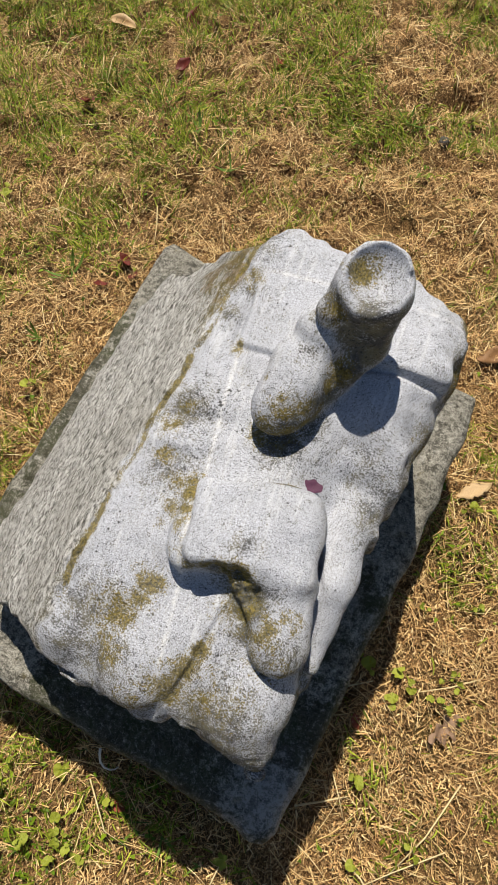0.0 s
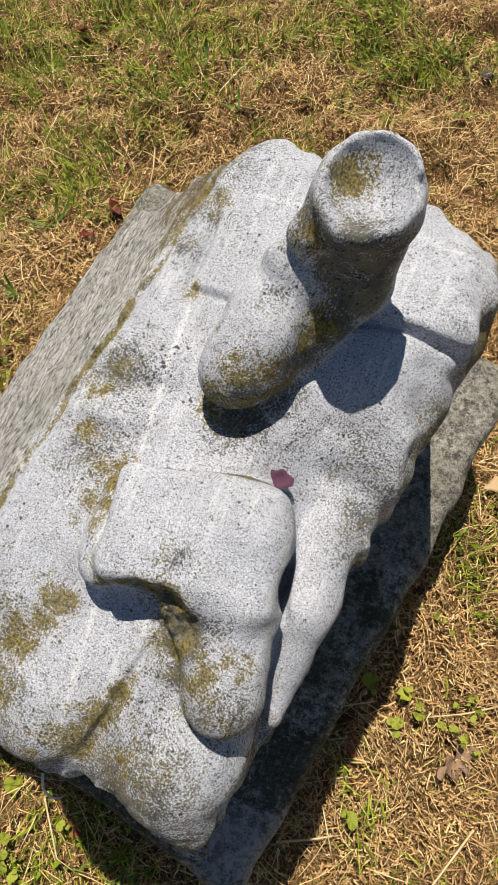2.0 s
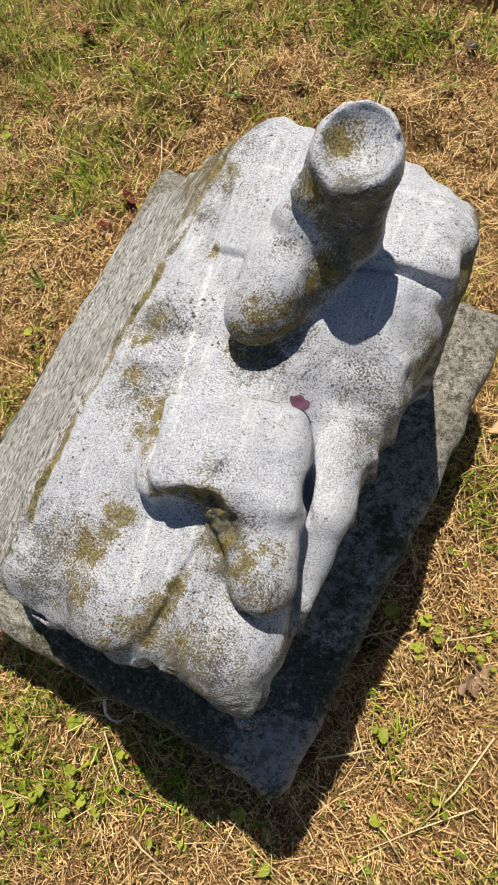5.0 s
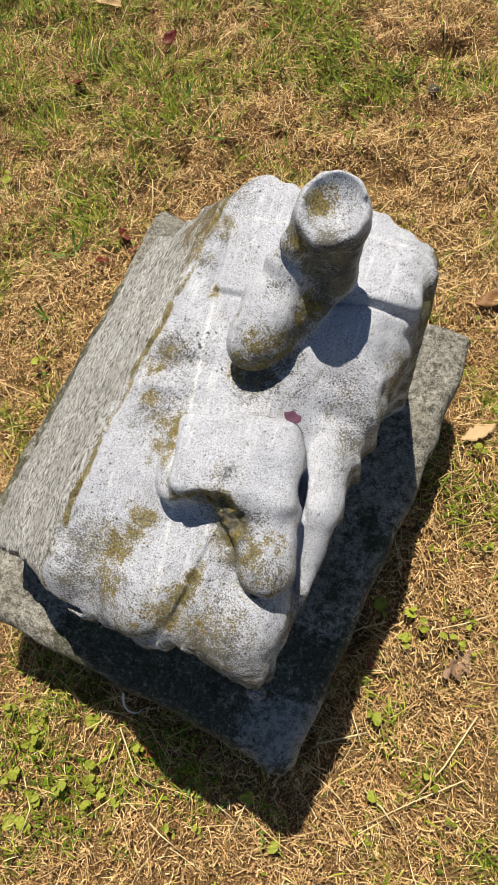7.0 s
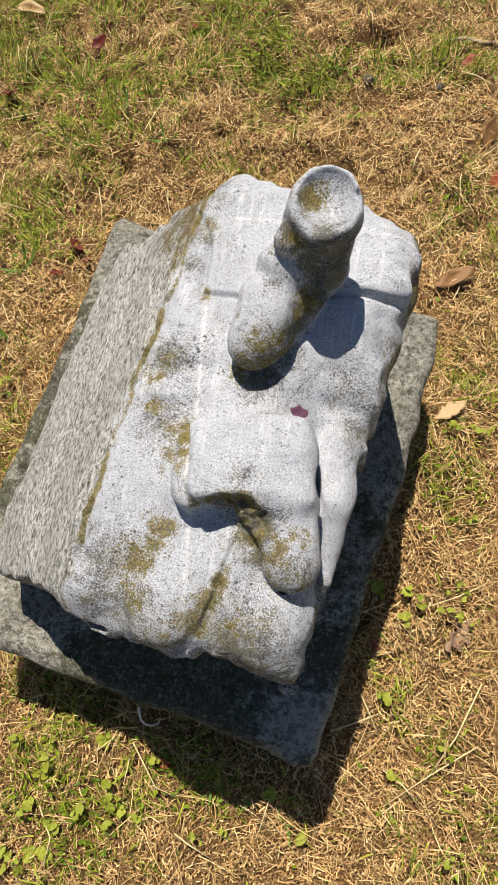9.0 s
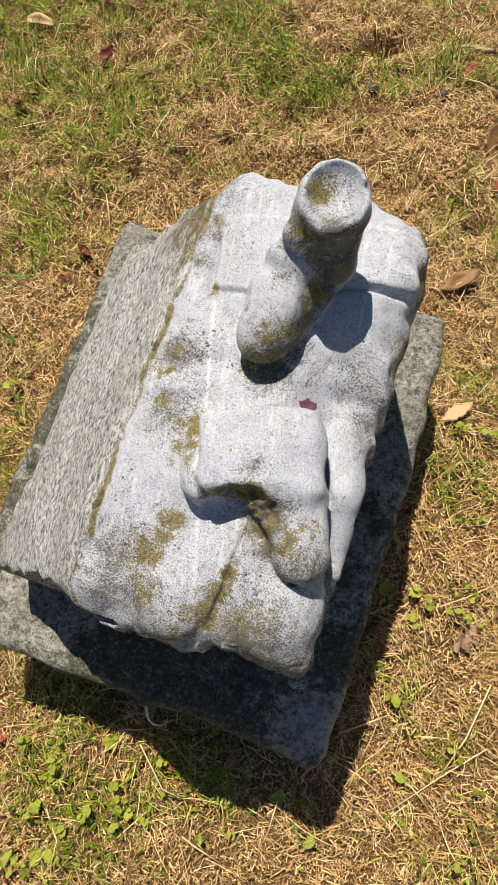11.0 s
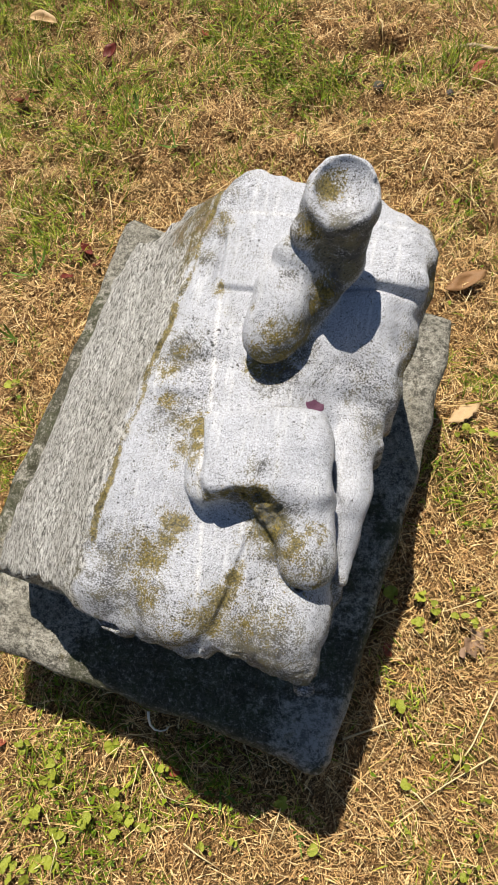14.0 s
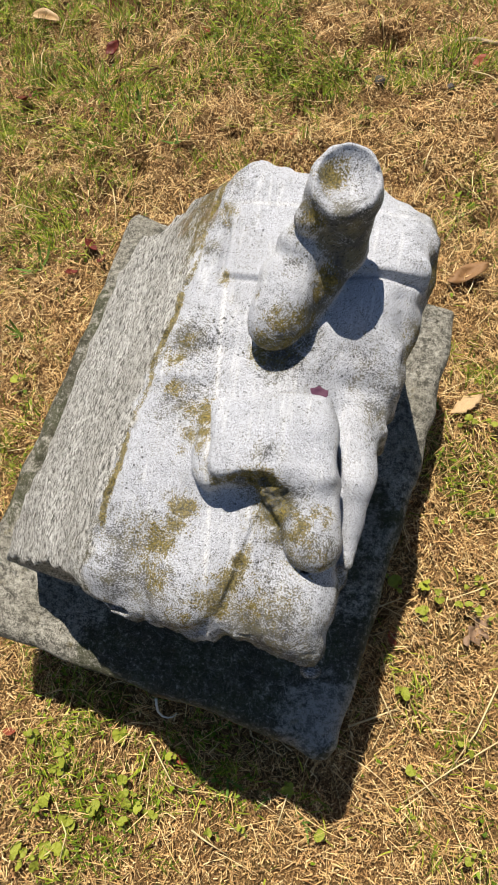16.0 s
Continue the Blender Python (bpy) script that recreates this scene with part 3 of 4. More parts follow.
    c.egg((0.031, 0.050, 0.552), (0.0185, 0.018, 0.0175), 0.006, -24)
    c.egg((0.046, 0.073, 0.559), (0.0235, 0.0175, 0.022), 0.006, -24)
    c.egg((0.052, 0.081, 0.567), (0.0185, 0.0130, 0.017), 0.005, -24)
    c.rod((0.079, 0.090, 0.545), (0.043, 0.036, 0.518), 0.0220, 0.0225, 0.008)
    c.rod((0.083, 0.099, 0.602), (0.079, 0.090, 0.545), 0.0245, 0.0225, 0.008)
    c.rod((0.056, 0.086, 0.560), (0.078, 0.102, 0.598), 0.0200, 0.0250, 0.006)
    c.rod((0.034, 0.055, 0.575), (0.052, 0.051, 0.576), 0.0040, 0.0035, 0.006, cut=True)
    c.rod((0.072, 0.104, 0.545), (0.066, 0.104, 0.490), 0.0200, 0.0240, 0.012)
    c.egg((0.0535, 0.0800, 0.5885), (0.0130, 0.0110, 0.0110), 0.002)
    c.rod((0.066, 0.102, 0.609), (0.0550, 0.0840, 0.5910), 0.0170, 0.0120, 0.010)
    c.drum((0.0795, 0.0990, 0.6110), 0.0286, 0.0312, 0.0120, 0.0040, 0.009, 16)
    c.egg((0.0805, 0.0960, 0.6300), (0.0250, 0.0285, 0.0215), 0.0012, 0, 16, cut=True)
    c.egg((0.107, 0.106, 0.624), (0.005, 0.005, 0.007), 0.003, cut=True)
    c.egg((0.056, 0.124, 0.626), (0.004, 0.006, 0.005), 0.003, cut=True)
    verts, quads = c.skin()
    u, v, zz = verts.T
    d = ridge(v) - u
    hewn = step((d + 0.002 + 0.004 * np.sin(v * 83) * np.sin(v * 37 + 1) + 0.003 * np.sin(v * 211)) / 0.008) * step((zz - 0.2) / 0.02)
    rough = np.array([noise.fractal(Vector((p[0] * 60, p[1] * 18, p[2] * 60)), 0.7, 2.0, 3) for p in verts])
    soft = np.array([noise.fractal(Vector(p) * 38, 0.9, 2.0, 3) for p in verts])
    verts[:, 2] += hewn * 0.0022 * rough + (1 - hewn) * 0.0011 * soft
    verts[:, 0] += 0.0010 * soft
    # broken, crumbling walls: in the hollow and along the hem
    crumble = 1.2 * np.exp(-((u - 0.050) ** 2 + (v + 0.139) ** 2) / 0.016 ** 2) * (zz < 0.522) + 0.6 * step((0.462 - zz) / 0.02) * (zz > 0.25)
    chips = np.array([noise.fractal(Vector(p) * 120, 0.8, 2.0, 3) for p in verts])
    verts[:, 2] += 0.0026 * crumble * chips
    verts[:, 1] += 0.0022 * crumble * np.roll(chips, 7)
    me = mesh_arrays("broken_statue", verts, quads, MARBLE)

    def patches(spots):
        """Growth round some middles: (u, v, z, radius, strength)."""
        out = np.zeros(len(verts))
        for a, b, e, r, s in spots:
            g = ((u - a) ** 2 + (v - b) ** 2 + (zz - e) ** 2) / (1.7 * r * r)
            out = np.maximum(out, s * np.exp(-g))
        return out

    line = np.exp(-((d + 0.002 * np.sin(v * 90)) / 0.0034) ** 2)
    moss = patches(((-0.014, -0.104, 0.516, 0.006, 1.1), (-0.016, -0.090, 0.516, 0.006, 1.1), (-0.017, -0.076, 0.516, 0.007, 1.2), (-0.019, -0.064, 0.516, 0.007, 1.1), (-0.005, -0.122, 0.520, 0.007, 0.9),
                    (0.022, -0.117, 0.512, 0.010, 0.9), (0.040, -0.120, 0.512, 0.010, 0.9), (0.052, -0.130, 0.505, 0.012, 0.8), (0.060, -0.134, 0.502, 0.010, 0.8), (0.062, -0.152, 0.500, 0.009, 1.2),
                    (0.078, -0.158, 0.510, 0.009, 1.1), (0.072, -0.168, 0.500, 0.009, 0.9), (0.088, -0.182, 0.490, 0.014, 0.6), (0.089, -0.145, 0.512, 0.006, 0.8), (0.097, -0.151, 0.510, 0.006, 0.8), (0.041, -0.152, 0.485, 0.010, 0.7),
                    (0.024, -0.205, 0.472, 0.010, 1.2), (0.010, -0.223, 0.466, 0.015, 1.0), (-0.012, -0.235, 0.462, 0.014, 0.6), (0.036, -0.178, 0.478, 0.006, 0.9),
                    (-0.027, -0.152, 0.492, 0.010, 1.1), (-0.030, -0.168, 0.490, 0.009, 1.0), (-0.040, -0.178, 0.488, 0.013, 0.75), (-0.047, -0.198, 0.478, 0.012, 0.7), (0.030, -0.188, 0.480, 0.007, 1.2), (0.020, -0.206, 0.472, 0.008, 1.2), (-0.042, -0.146, 0.494, 0.006, 0.7), (-0.034, -0.170, 0.488, 0.008, 0.85), (-0.042, -0.190, 0.486, 0.012, 0.8), (-0.038, -0.212, 0.478, 0.010, 0.7), (-0.060, -0.182, 0.486, 0.012, 0.5), (-0.058, -0.022, 0.512, 0.011, 0.7), (-0.052, -0.050, 0.510, 0.009, 0.6), (-0.050, 0.000, 0.512, 0.007, 0.6), (-0.030, -0.090, 0.508, 0.007, 0.8), (0.022, -0.012, 0.536, 0.008, 1.1), (0.034, -0.016, 0.532, 0.009, 1.2), (0.046, -0.008, 0.535, 0.008, 1.1), (0.013, 0.004, 0.538, 0.005, 0.9), (0.058, 0.006, 0.534, 0.008, 1.0),
                    (0.045, -0.215, 0.468, 0.016, 0.6), (0.068, -0.212, 0.468, 0.014, 0.55), (0.075, -0.232, 0.458, 0.014, 0.5), (-0.030, -0.070, 0.512, 0.008, 0.6), (-0.034, -0.103, 0.508, 0.005, 0.7),
                    (-0.025, 0.063, 0.522, 0.006, 0.95), (-0.037, 0.134, 0.525, 0.009, 0.9), (0.020, -0.006, 0.518, 0.010, 0.8), (0.017, 0.006, 0.532, 0.006, 0.7),
                    (0.038, -0.008, 0.522, 0.011, 0.8), (0.052, 0.000, 0.525, 0.010, 0.8), (0.064, 0.106, 0.614, 0.010, 1.25), (0.068, 0.115, 0.614, 0.008, 1.0), (0.088, 0.134, 0.600, 0.008, 0.5),
                    (0.064, 0.022, 0.530, 0.009, 0.8), (0.070, 0.052, 0.548, 0.010, 0.9), (0.037, 0.006, 0.552, 0.009, 0.95), (0.050, 0.014, 0.548, 0.009, 0.95), (0.064, 0.040, 0.545, 0.008, 0.9), (0.017, 0.024, 0.556, 0.003, 1.2), (0.028, -0.006, 0.542, 0.009, 1.0), (0.067, 0.064, 0.552, 0.007, 0.7), (0.054, 0.074, 0.597, 0.008, 0.75), (0.045, 0.080, 0.574, 0.006, 0.7), (0.046, -0.134, 0.512, 0.010, 0.45), (0.060, -0.142, 0.508, 0.010, 0.50), (0.070, -0.164, 0.500, 0.010, 1.0), (0.078, -0.178, 0.492, 0.010, 1.0), (0.034, -0.130, 0.512, 0.008, 1.0), (0.150, 0.035, 0.475, 0.012, 0.85), (0.142, 0.055, 0.48, 0.010, 0.6),
                    (0.166, 0.115, 0.480, 0.018, 0.6), (0.166, 0.165, 0.495, 0.010, 1.1), (0.058, 0.080, 0.600, 0.009, 0.8), (0.020, 0.025, 0.552, 0.003, 0.9), (0.040, -0.050, 0.522, 0.004, 0.7), (0.005, -0.131, 0.522, 0.006, 1.1), (0.018, -0.129, 0.527, 0.006, 1.2), (0.030, -0.126, 0.528, 0.007, 1.3), (0.042, -0.124, 0.527, 0.007, 1.2), (0.053, -0.125, 0.522, 0.007, 1.2), (0.062, -0.040, 0.518, 0.005, 0.8), (-0.026, 0.066, 0.520, 0.006, 1.3), (0.050, -0.046, 0.525, 0.005, 1.0), (0.074, -0.036, 0.515, 0.005, 1.1), (0.030, -0.050, 0.525, 0.004, 0.8)))
    moss = np.maximum(moss, line * (0.92 + 0.36 * np.sin(v * 41 + 1.2) + 0.15 * np.sin(v * 97)) * step((v + 0.20) / 0.03))
    moss = np.maximum(moss, 0.50 * np.exp(-((d - 0.024) / 0.016) ** 2) * step((v - 0.09) / 0.05))
    moss = np.maximum(moss, 0.60 * np.exp(-((d - 0.010) / 0.010) ** 2) * step((v - 0.06) / 0.04))
    moss = 1.15 * moss
    ring = np.hypot(u - 0.0935, v + 0.148)
    moss = np.maximum(moss, 0.75 * np.exp(-((ring - 0.0085) / 0.0028) ** 2) * (zz > 0.48) * step((u - 0.088 + 0.4 * (v + 0.148)) / 0.004))
    film_and_shade = patches(((-0.075, -0.212, 0.465, 0.026, 0.95), (-0.100, -0.205, 0.455, 0.020, 0.7), (-0.055, -0.165, 0.480, 0.016, 0.9), (0.048, -0.136, 0.512, 0.014, 1.28), (0.135, 0.088, 0.495, 0.012, 1.1), (0.150, 0.092, 0.485, 0.014, 1.25), (0.165, 0.140, 0.49, 0.014, 1.2), (0.152, 0.160, 0.49, 0.010, 1.0), (0.148, 0.052, 0.478, 0.014, 1.2), (0.140, 0.020, 0.472, 0.016, 1.0), (0.040, 0.004, 0.548, 0.014, 1.2), (0.056, 0.018, 0.545, 0.011, 1.3), (0.068, 0.046, 0.546, 0.011, 1.4), (0.042, 0.052, 0.568, 0.007, 0.7), (0.058, 0.066, 0.566, 0.010, 0.7), (0.050, 0.078, 0.574, 0.010, 1.1), (0.060, 0.045, 0.530, 0.014, 1.5), (0.075, 0.085, 0.560, 0.018, 1.6), (-0.048, -0.004, 0.512, 0.018, 1.05), (-0.045, -0.015, 0.510, 0.022, 0.6), (-0.040, -0.060, 0.51, 0.022, 0.8), (-0.068, -0.190, 0.48, 0.022, 1.0), (-0.045, -0.178, 0.485, 0.017, 1.0), (-0.045, -0.215, 0.475, 0.022, 1.1), (0.034, -0.014, 0.534, 0.013, 1.3), (0.050, 0.000, 0.536, 0.010, 1.2),
                    (0.060, -0.232, 0.455, 0.036, 1.2), (0.092, -0.172, 0.495, 0.020, 1.0), (0.118, 0.000, 0.476, 0.028, 0.62), (0.140, 0.000, 0.470, 0.020, 1.0), (0.070, -0.008, 0.50, 0.020, 0.4),
                    (0.038, -0.010, 0.520, 0.017, 1.5), (0.060, 0.012, 0.524, 0.012, 1.6), (0.068, 0.034, 0.538, 0.012, 1.7), (0.078, 0.054, 0.545, 0.013, 1.9), (0.088, 0.072, 0.562, 0.015, 2.0), (0.096, 0.076, 0.585, 0.013, 1.6),
                    (0.070, 0.070, 0.582, 0.010, 1.8), (0.058, 0.080, 0.598, 0.013, 1.5), (0.046, 0.082, 0.586, 0.010, 1.3), (0.052, 0.104, 0.598, 0.012, 0.8), (0.084, 0.078, 0.534, 0.012, 1.1), (0.128, -0.034, 0.47, 0.018, 0.8), (0.128, -0.052, 0.46, 0.012, 0.8),
                    (0.162, 0.112, 0.480, 0.026, 1.6), (0.079, 0.116, 0.606, 0.014, 0.4), (0.066, 0.104, 0.605, 0.010, 1.0), (0.150, 0.045, 0.47, 0.022, 0.9), (0.118, 0.096, 0.495, 0.012, 0.7),
                    (0.040, -0.122, 0.505, 0.018, 1.3), (0.056, -0.138, 0.504, 0.017, 1.9), (0.022, -0.120, 0.515, 0.012, 1.5), (0.040, -0.123, 0.518, 0.012, 1.7), (0.084, 0.070, 0.600, 0.013, 1.9), (0.070, 0.071, 0.600, 0.010, 1.6), (0.100, 0.080, 0.602, 0.010, 1.4), (0.082, 0.114, 0.612, 0.017, 0.4), (0.126, -0.050, 0.458, 0.018, 0.9), (0.128, -0.092, 0.450, 0.014, 0.8), (0.070, 0.108, 0.613, 0.012, 0.9), (-0.046, 0.095, 0.52, 0.010, 0.8), (-0.043, 0.125, 0.52, 0.010, 0.9), (-0.040, 0.160, 0.51, 0.010, 0.8), (-0.105, 0.165, 0.50, 0.03, 0.8), (-0.09, 0.20, 0.49, 0.03, 0.8), (0.062, -0.162, 0.490, 0.012, 1.0), (-0.060, 0.170, 0.50, 0.045, 0.7), (0.042, -0.106, 0.535, 0.010, 0.75), (-0.02, -0.235, 0.46, 0.03, 0.8), (-0.016, -0.080, 0.515, 0.012, 0.9)))
    # film mottled by noise on the broken hem, darker towards the bottom
    hem_mottle = np.clip(0.75 + 0.9 * soft, 0, 1.2) * (1 - hewn)
    film_and_shade = np.maximum(film_and_shade, hem_mottle * step((0.455 - zz) / 0.03))
    film_and_shade = np.maximum(film_and_shade, 0.75 * hem_mottle * step((0.472 - zz) / 0.02) * (v < -0.19))
    film_and_shade = np.minimum(film_and_shade, 1.28) + 0.04 * hewn
    # dark line painted on the thigh's top edge, standing for its crevice shadow
    crevice_shade = np.exp(-((v + 0.0545 - 0.231 * (u - 0.0198)) / 0.0024) ** 2) * step((u + 0.012) / 0.006) * step((0.092 - u) / 0.01)
    film_and_shade = np.maximum(film_and_shade, 1.6 * crevice_shade * (0.8 + 0.3 * np.sin(u * 130)))
    rust = patches(((-0.066, 0.165, 0.505, 0.016, 1.1), (-0.060, 0.140, 0.515, 0.012, 1.2), (-0.075, 0.185, 0.50, 0.016, 1.0), (-0.090, 0.155, 0.49, 0.022, 0.9), (-0.066, 0.112, 0.515, 0.010, 0.8)))
    specks = patches(((-0.018, 0.004, 0.512, 0.022, 0.14), (0.055, -0.180, 0.47, 0.020, 0.16),
                      (-0.05, -0.10, 0.505, 0.03, 0.05)))
    scrape = np.exp(-((u + 0.020 + 0.10 * (v - 0.02)) / 0.0019) ** 2) * step((0.07 - v) / 0.02) + 0.7 * np.exp(-((v - 0.148) / 0.002) ** 2) * step((u + 0.03) / 0.01)
    for name, values in (("moss", moss), ("rust", rust), ("film_and_shade", film_and_shade), ("specks", specks), ("scrape", np.clip(scrape, 0, 1)), ("hewn", hewn)):
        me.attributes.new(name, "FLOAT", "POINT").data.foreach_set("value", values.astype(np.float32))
    ob = new("broken_statue", me)
    ob.matrix_world = MONUMENT
    return tagged(ob, "broken white marble relief statue with lichen, on a grey stone slab", "statue")


statue()

# ---------------------------------------------------------------- ground
def value_noise(x, y, scale, seed):
    """Smooth random height over the plan, from -1 to 1."""
    table = np.random.default_rng(seed).uniform(-1, 1, (256, 256))
    px, py = np.asarray(x) * scale + 1000.3, np.asarray(y) * scale + 1000.7
    i, j = np.floor(px).astype(int), np.floor(py).astype(int)
    a, b = step(px - i), step(py - j)
    i, j, i1, j1 = i % 256, j % 256, (i + 1) % 256, (j + 1) % 256
    return (table[i, j] * (1 - a) + table[i1, j] * a) * (1 - b) + (table[i, j1] * (1 - a) + table[i1, j1] * a) * b


HOLLOWS = ((0.520, 1.160, 0.030), (0.565, 1.150, 0.022), (0.290, 0.870, 0.035), (0.345, 0.850, 0.028), (-0.060, 1.010, 0.020), (0.120, 0.745, 0.022), (0.085, 0.030, 0.018), (0.528, 0.650, 0.024))


def relief(x, y):
    """Height of the lawn: low humps, clumps and a few dark hollows."""
    z = 0.010 * value_noise(x, y, 5, 1) + 0.008 * value_noise(x, y, 17, 2) + 0.007 * value_noise(x, y, 42, 3)
    z = z * (1 + 0.6 * step((y - 0.75) / 0.3))
    for hx, hy, r in HOLLOWS:
        z = z - 0.030 * np.exp(-((x - hx) ** 2 + (y - hy) ** 2) / r ** 2)
    return z


def lawn_height(x, y):
    return float(relief(np.array([x]), np.array([y]))[0])


def edge_of_detail(x, y):
    """Grows from 0 amid the lawn to 1 where the fine litter thins out."""
    return ((np.abs(x - 0.15) / 0.88) ** 4 + (np.abs(y - 0.65) / 1.28) ** 4) ** 0.25


def ground():
    """One sheet, finely uneven near the monument and running out to the horizon."""
    near = np.arange(-1.6, 1.6001, 0.0125)
    far = np.array([1.8, 2.2, 3, 5, 9, 20, 60, 200, 800])
    axis = np.concatenate([-far[::-1], near, far])
    gx, gy = np.meshgrid(axis, axis + 0.5, indexing="ij")
    n = len(axis)
    z = np.where(np.maximum(np.abs(gx), np.abs(gy - 0.5)) < 1.7, relief(gx, gy), 0) - 0.008
    k = np.arange(n * n).reshape(n, n)
    quads = np.stack([k[:-1, :-1], k[1:, :-1], k[1:, 1:], k[:-1, 1:]], -1).reshape(-1, 4)
    ob = new("ground", mesh_arrays("ground", np.stack([gx, gy, z], -1).reshape(-1, 3), quads, SOIL))
    sward = step((edge_of_detail(gx, gy) - 0.92) / 0.16).reshape(-1)
    ob.data.attributes.new("sward", "FLOAT", "POINT").data.foreach_set("value", sward.astype(np.float32))
    return tagged(ob, "brown earth covered with dry matted thatch", "ground", kind="structure")


ground()


def in_slab(x, y, shrink=0.03):
    qx, qy = x, y - 0.25
    return outline_distance(qx * 0.9 - qy * 0.4359, qx * 0.4359 + qy * 0.9, SLAB_EDGE) < -shrink


def blades(name, x, y, z, length, width, lean, bend, material, rng, segments=3, sway=0.35, yaw=None):
    """Thin tapering blades as ribbons: lean is the rise over the ground in radians, bend how it changes along the blade."""
    n = len(x)
    yaw = rng.uniform(0, 2 * np.pi, n) if yaw is None else yaw
    side = rng.normal(0, sway, n)
    roll = rng.uniform(-0.9, 0.9, n)
    pos = np.stack([x, y, z], 1)
    floor = z - 0.012
    rows = []
    for s in range(segments + 1):
        t = s / segments
        w = width * 0.5 * (1 - 0.75 * t ** 2)
        a = yaw + side * t
        cx, cy = -np.sin(a) * np.cos(roll), np.cos(a) * np.cos(roll)
        off = np.stack([cx * w, cy * w, np.sin(roll) * w], 1)
        rows += [pos - off, pos + off]
        e = lean + bend * t
        pos = pos + np.stack([np.cos(a) * np.cos(e), np.sin(a) * np.cos(e), np.sin(e)], 1) * (length / segments)[:, None]
        pos[:, 2] = np.maximum(pos[:, 2], floor)
    verts = np.stack(rows, 1).reshape(-1, 3)
    base = (np.arange(n) * (2 * segments + 2))[:, None, None]
    quad = np.array([[2 * s, 2 * s + 1, 2 * s + 3, 2 * s + 2] for s in range(segments)])[None]
    return new(name, mesh_arrays(name, verts, (base + quad).reshape(-1, 4), material))


def greenness(x, y):
    """How much living grass grows at a place."""
    g = 0.26 + 0.95 * value_noise(x, y, 6, 12) + 0.60 * value_noise(x, y, 17, 16) + 0.35 * value_noise(x, y, 40, 17)
    g += 0.62 * step((y - 0.95 + 0.25 * x) / 0.35) * step((0.62 - x) / 0.3)
    g += 0.35 * step((x - 0.50) / 0.2) * step((y - 0.35) / 0.2)
    g += 0.55 * np.exp(-((x - 0.55) / 0.10) ** 2 - ((y - 0.63) / 0.14) ** 2)
    g -= 0.60 * np.exp(-((x - 0.31) / 0.12) ** 2 - ((y - 0.24) / 0.16) ** 2) + 0.04 * step((0.02 - y) / 0.10) * step((0.2 - x) / 0.1)
    g -= 0.55 * np.exp(-((x - 0.33) / 0.22) ** 2 - ((y - 0.88) / 0.13) ** 2) + 0.4 * np.exp(-((x - 0.62) / 0.2) ** 2 - ((y - 1.1) / 0.16) ** 2)
    g -= 0.45 * np.exp(-((x - 0.30) / 0.18) ** 2 - ((y - 0.05) / 0.28) ** 2)
    g -= 0.30 * np.exp(-((x + 0.05) / 0.4) ** 2 - ((y - 0.80) / 0.15) ** 2)
    return g


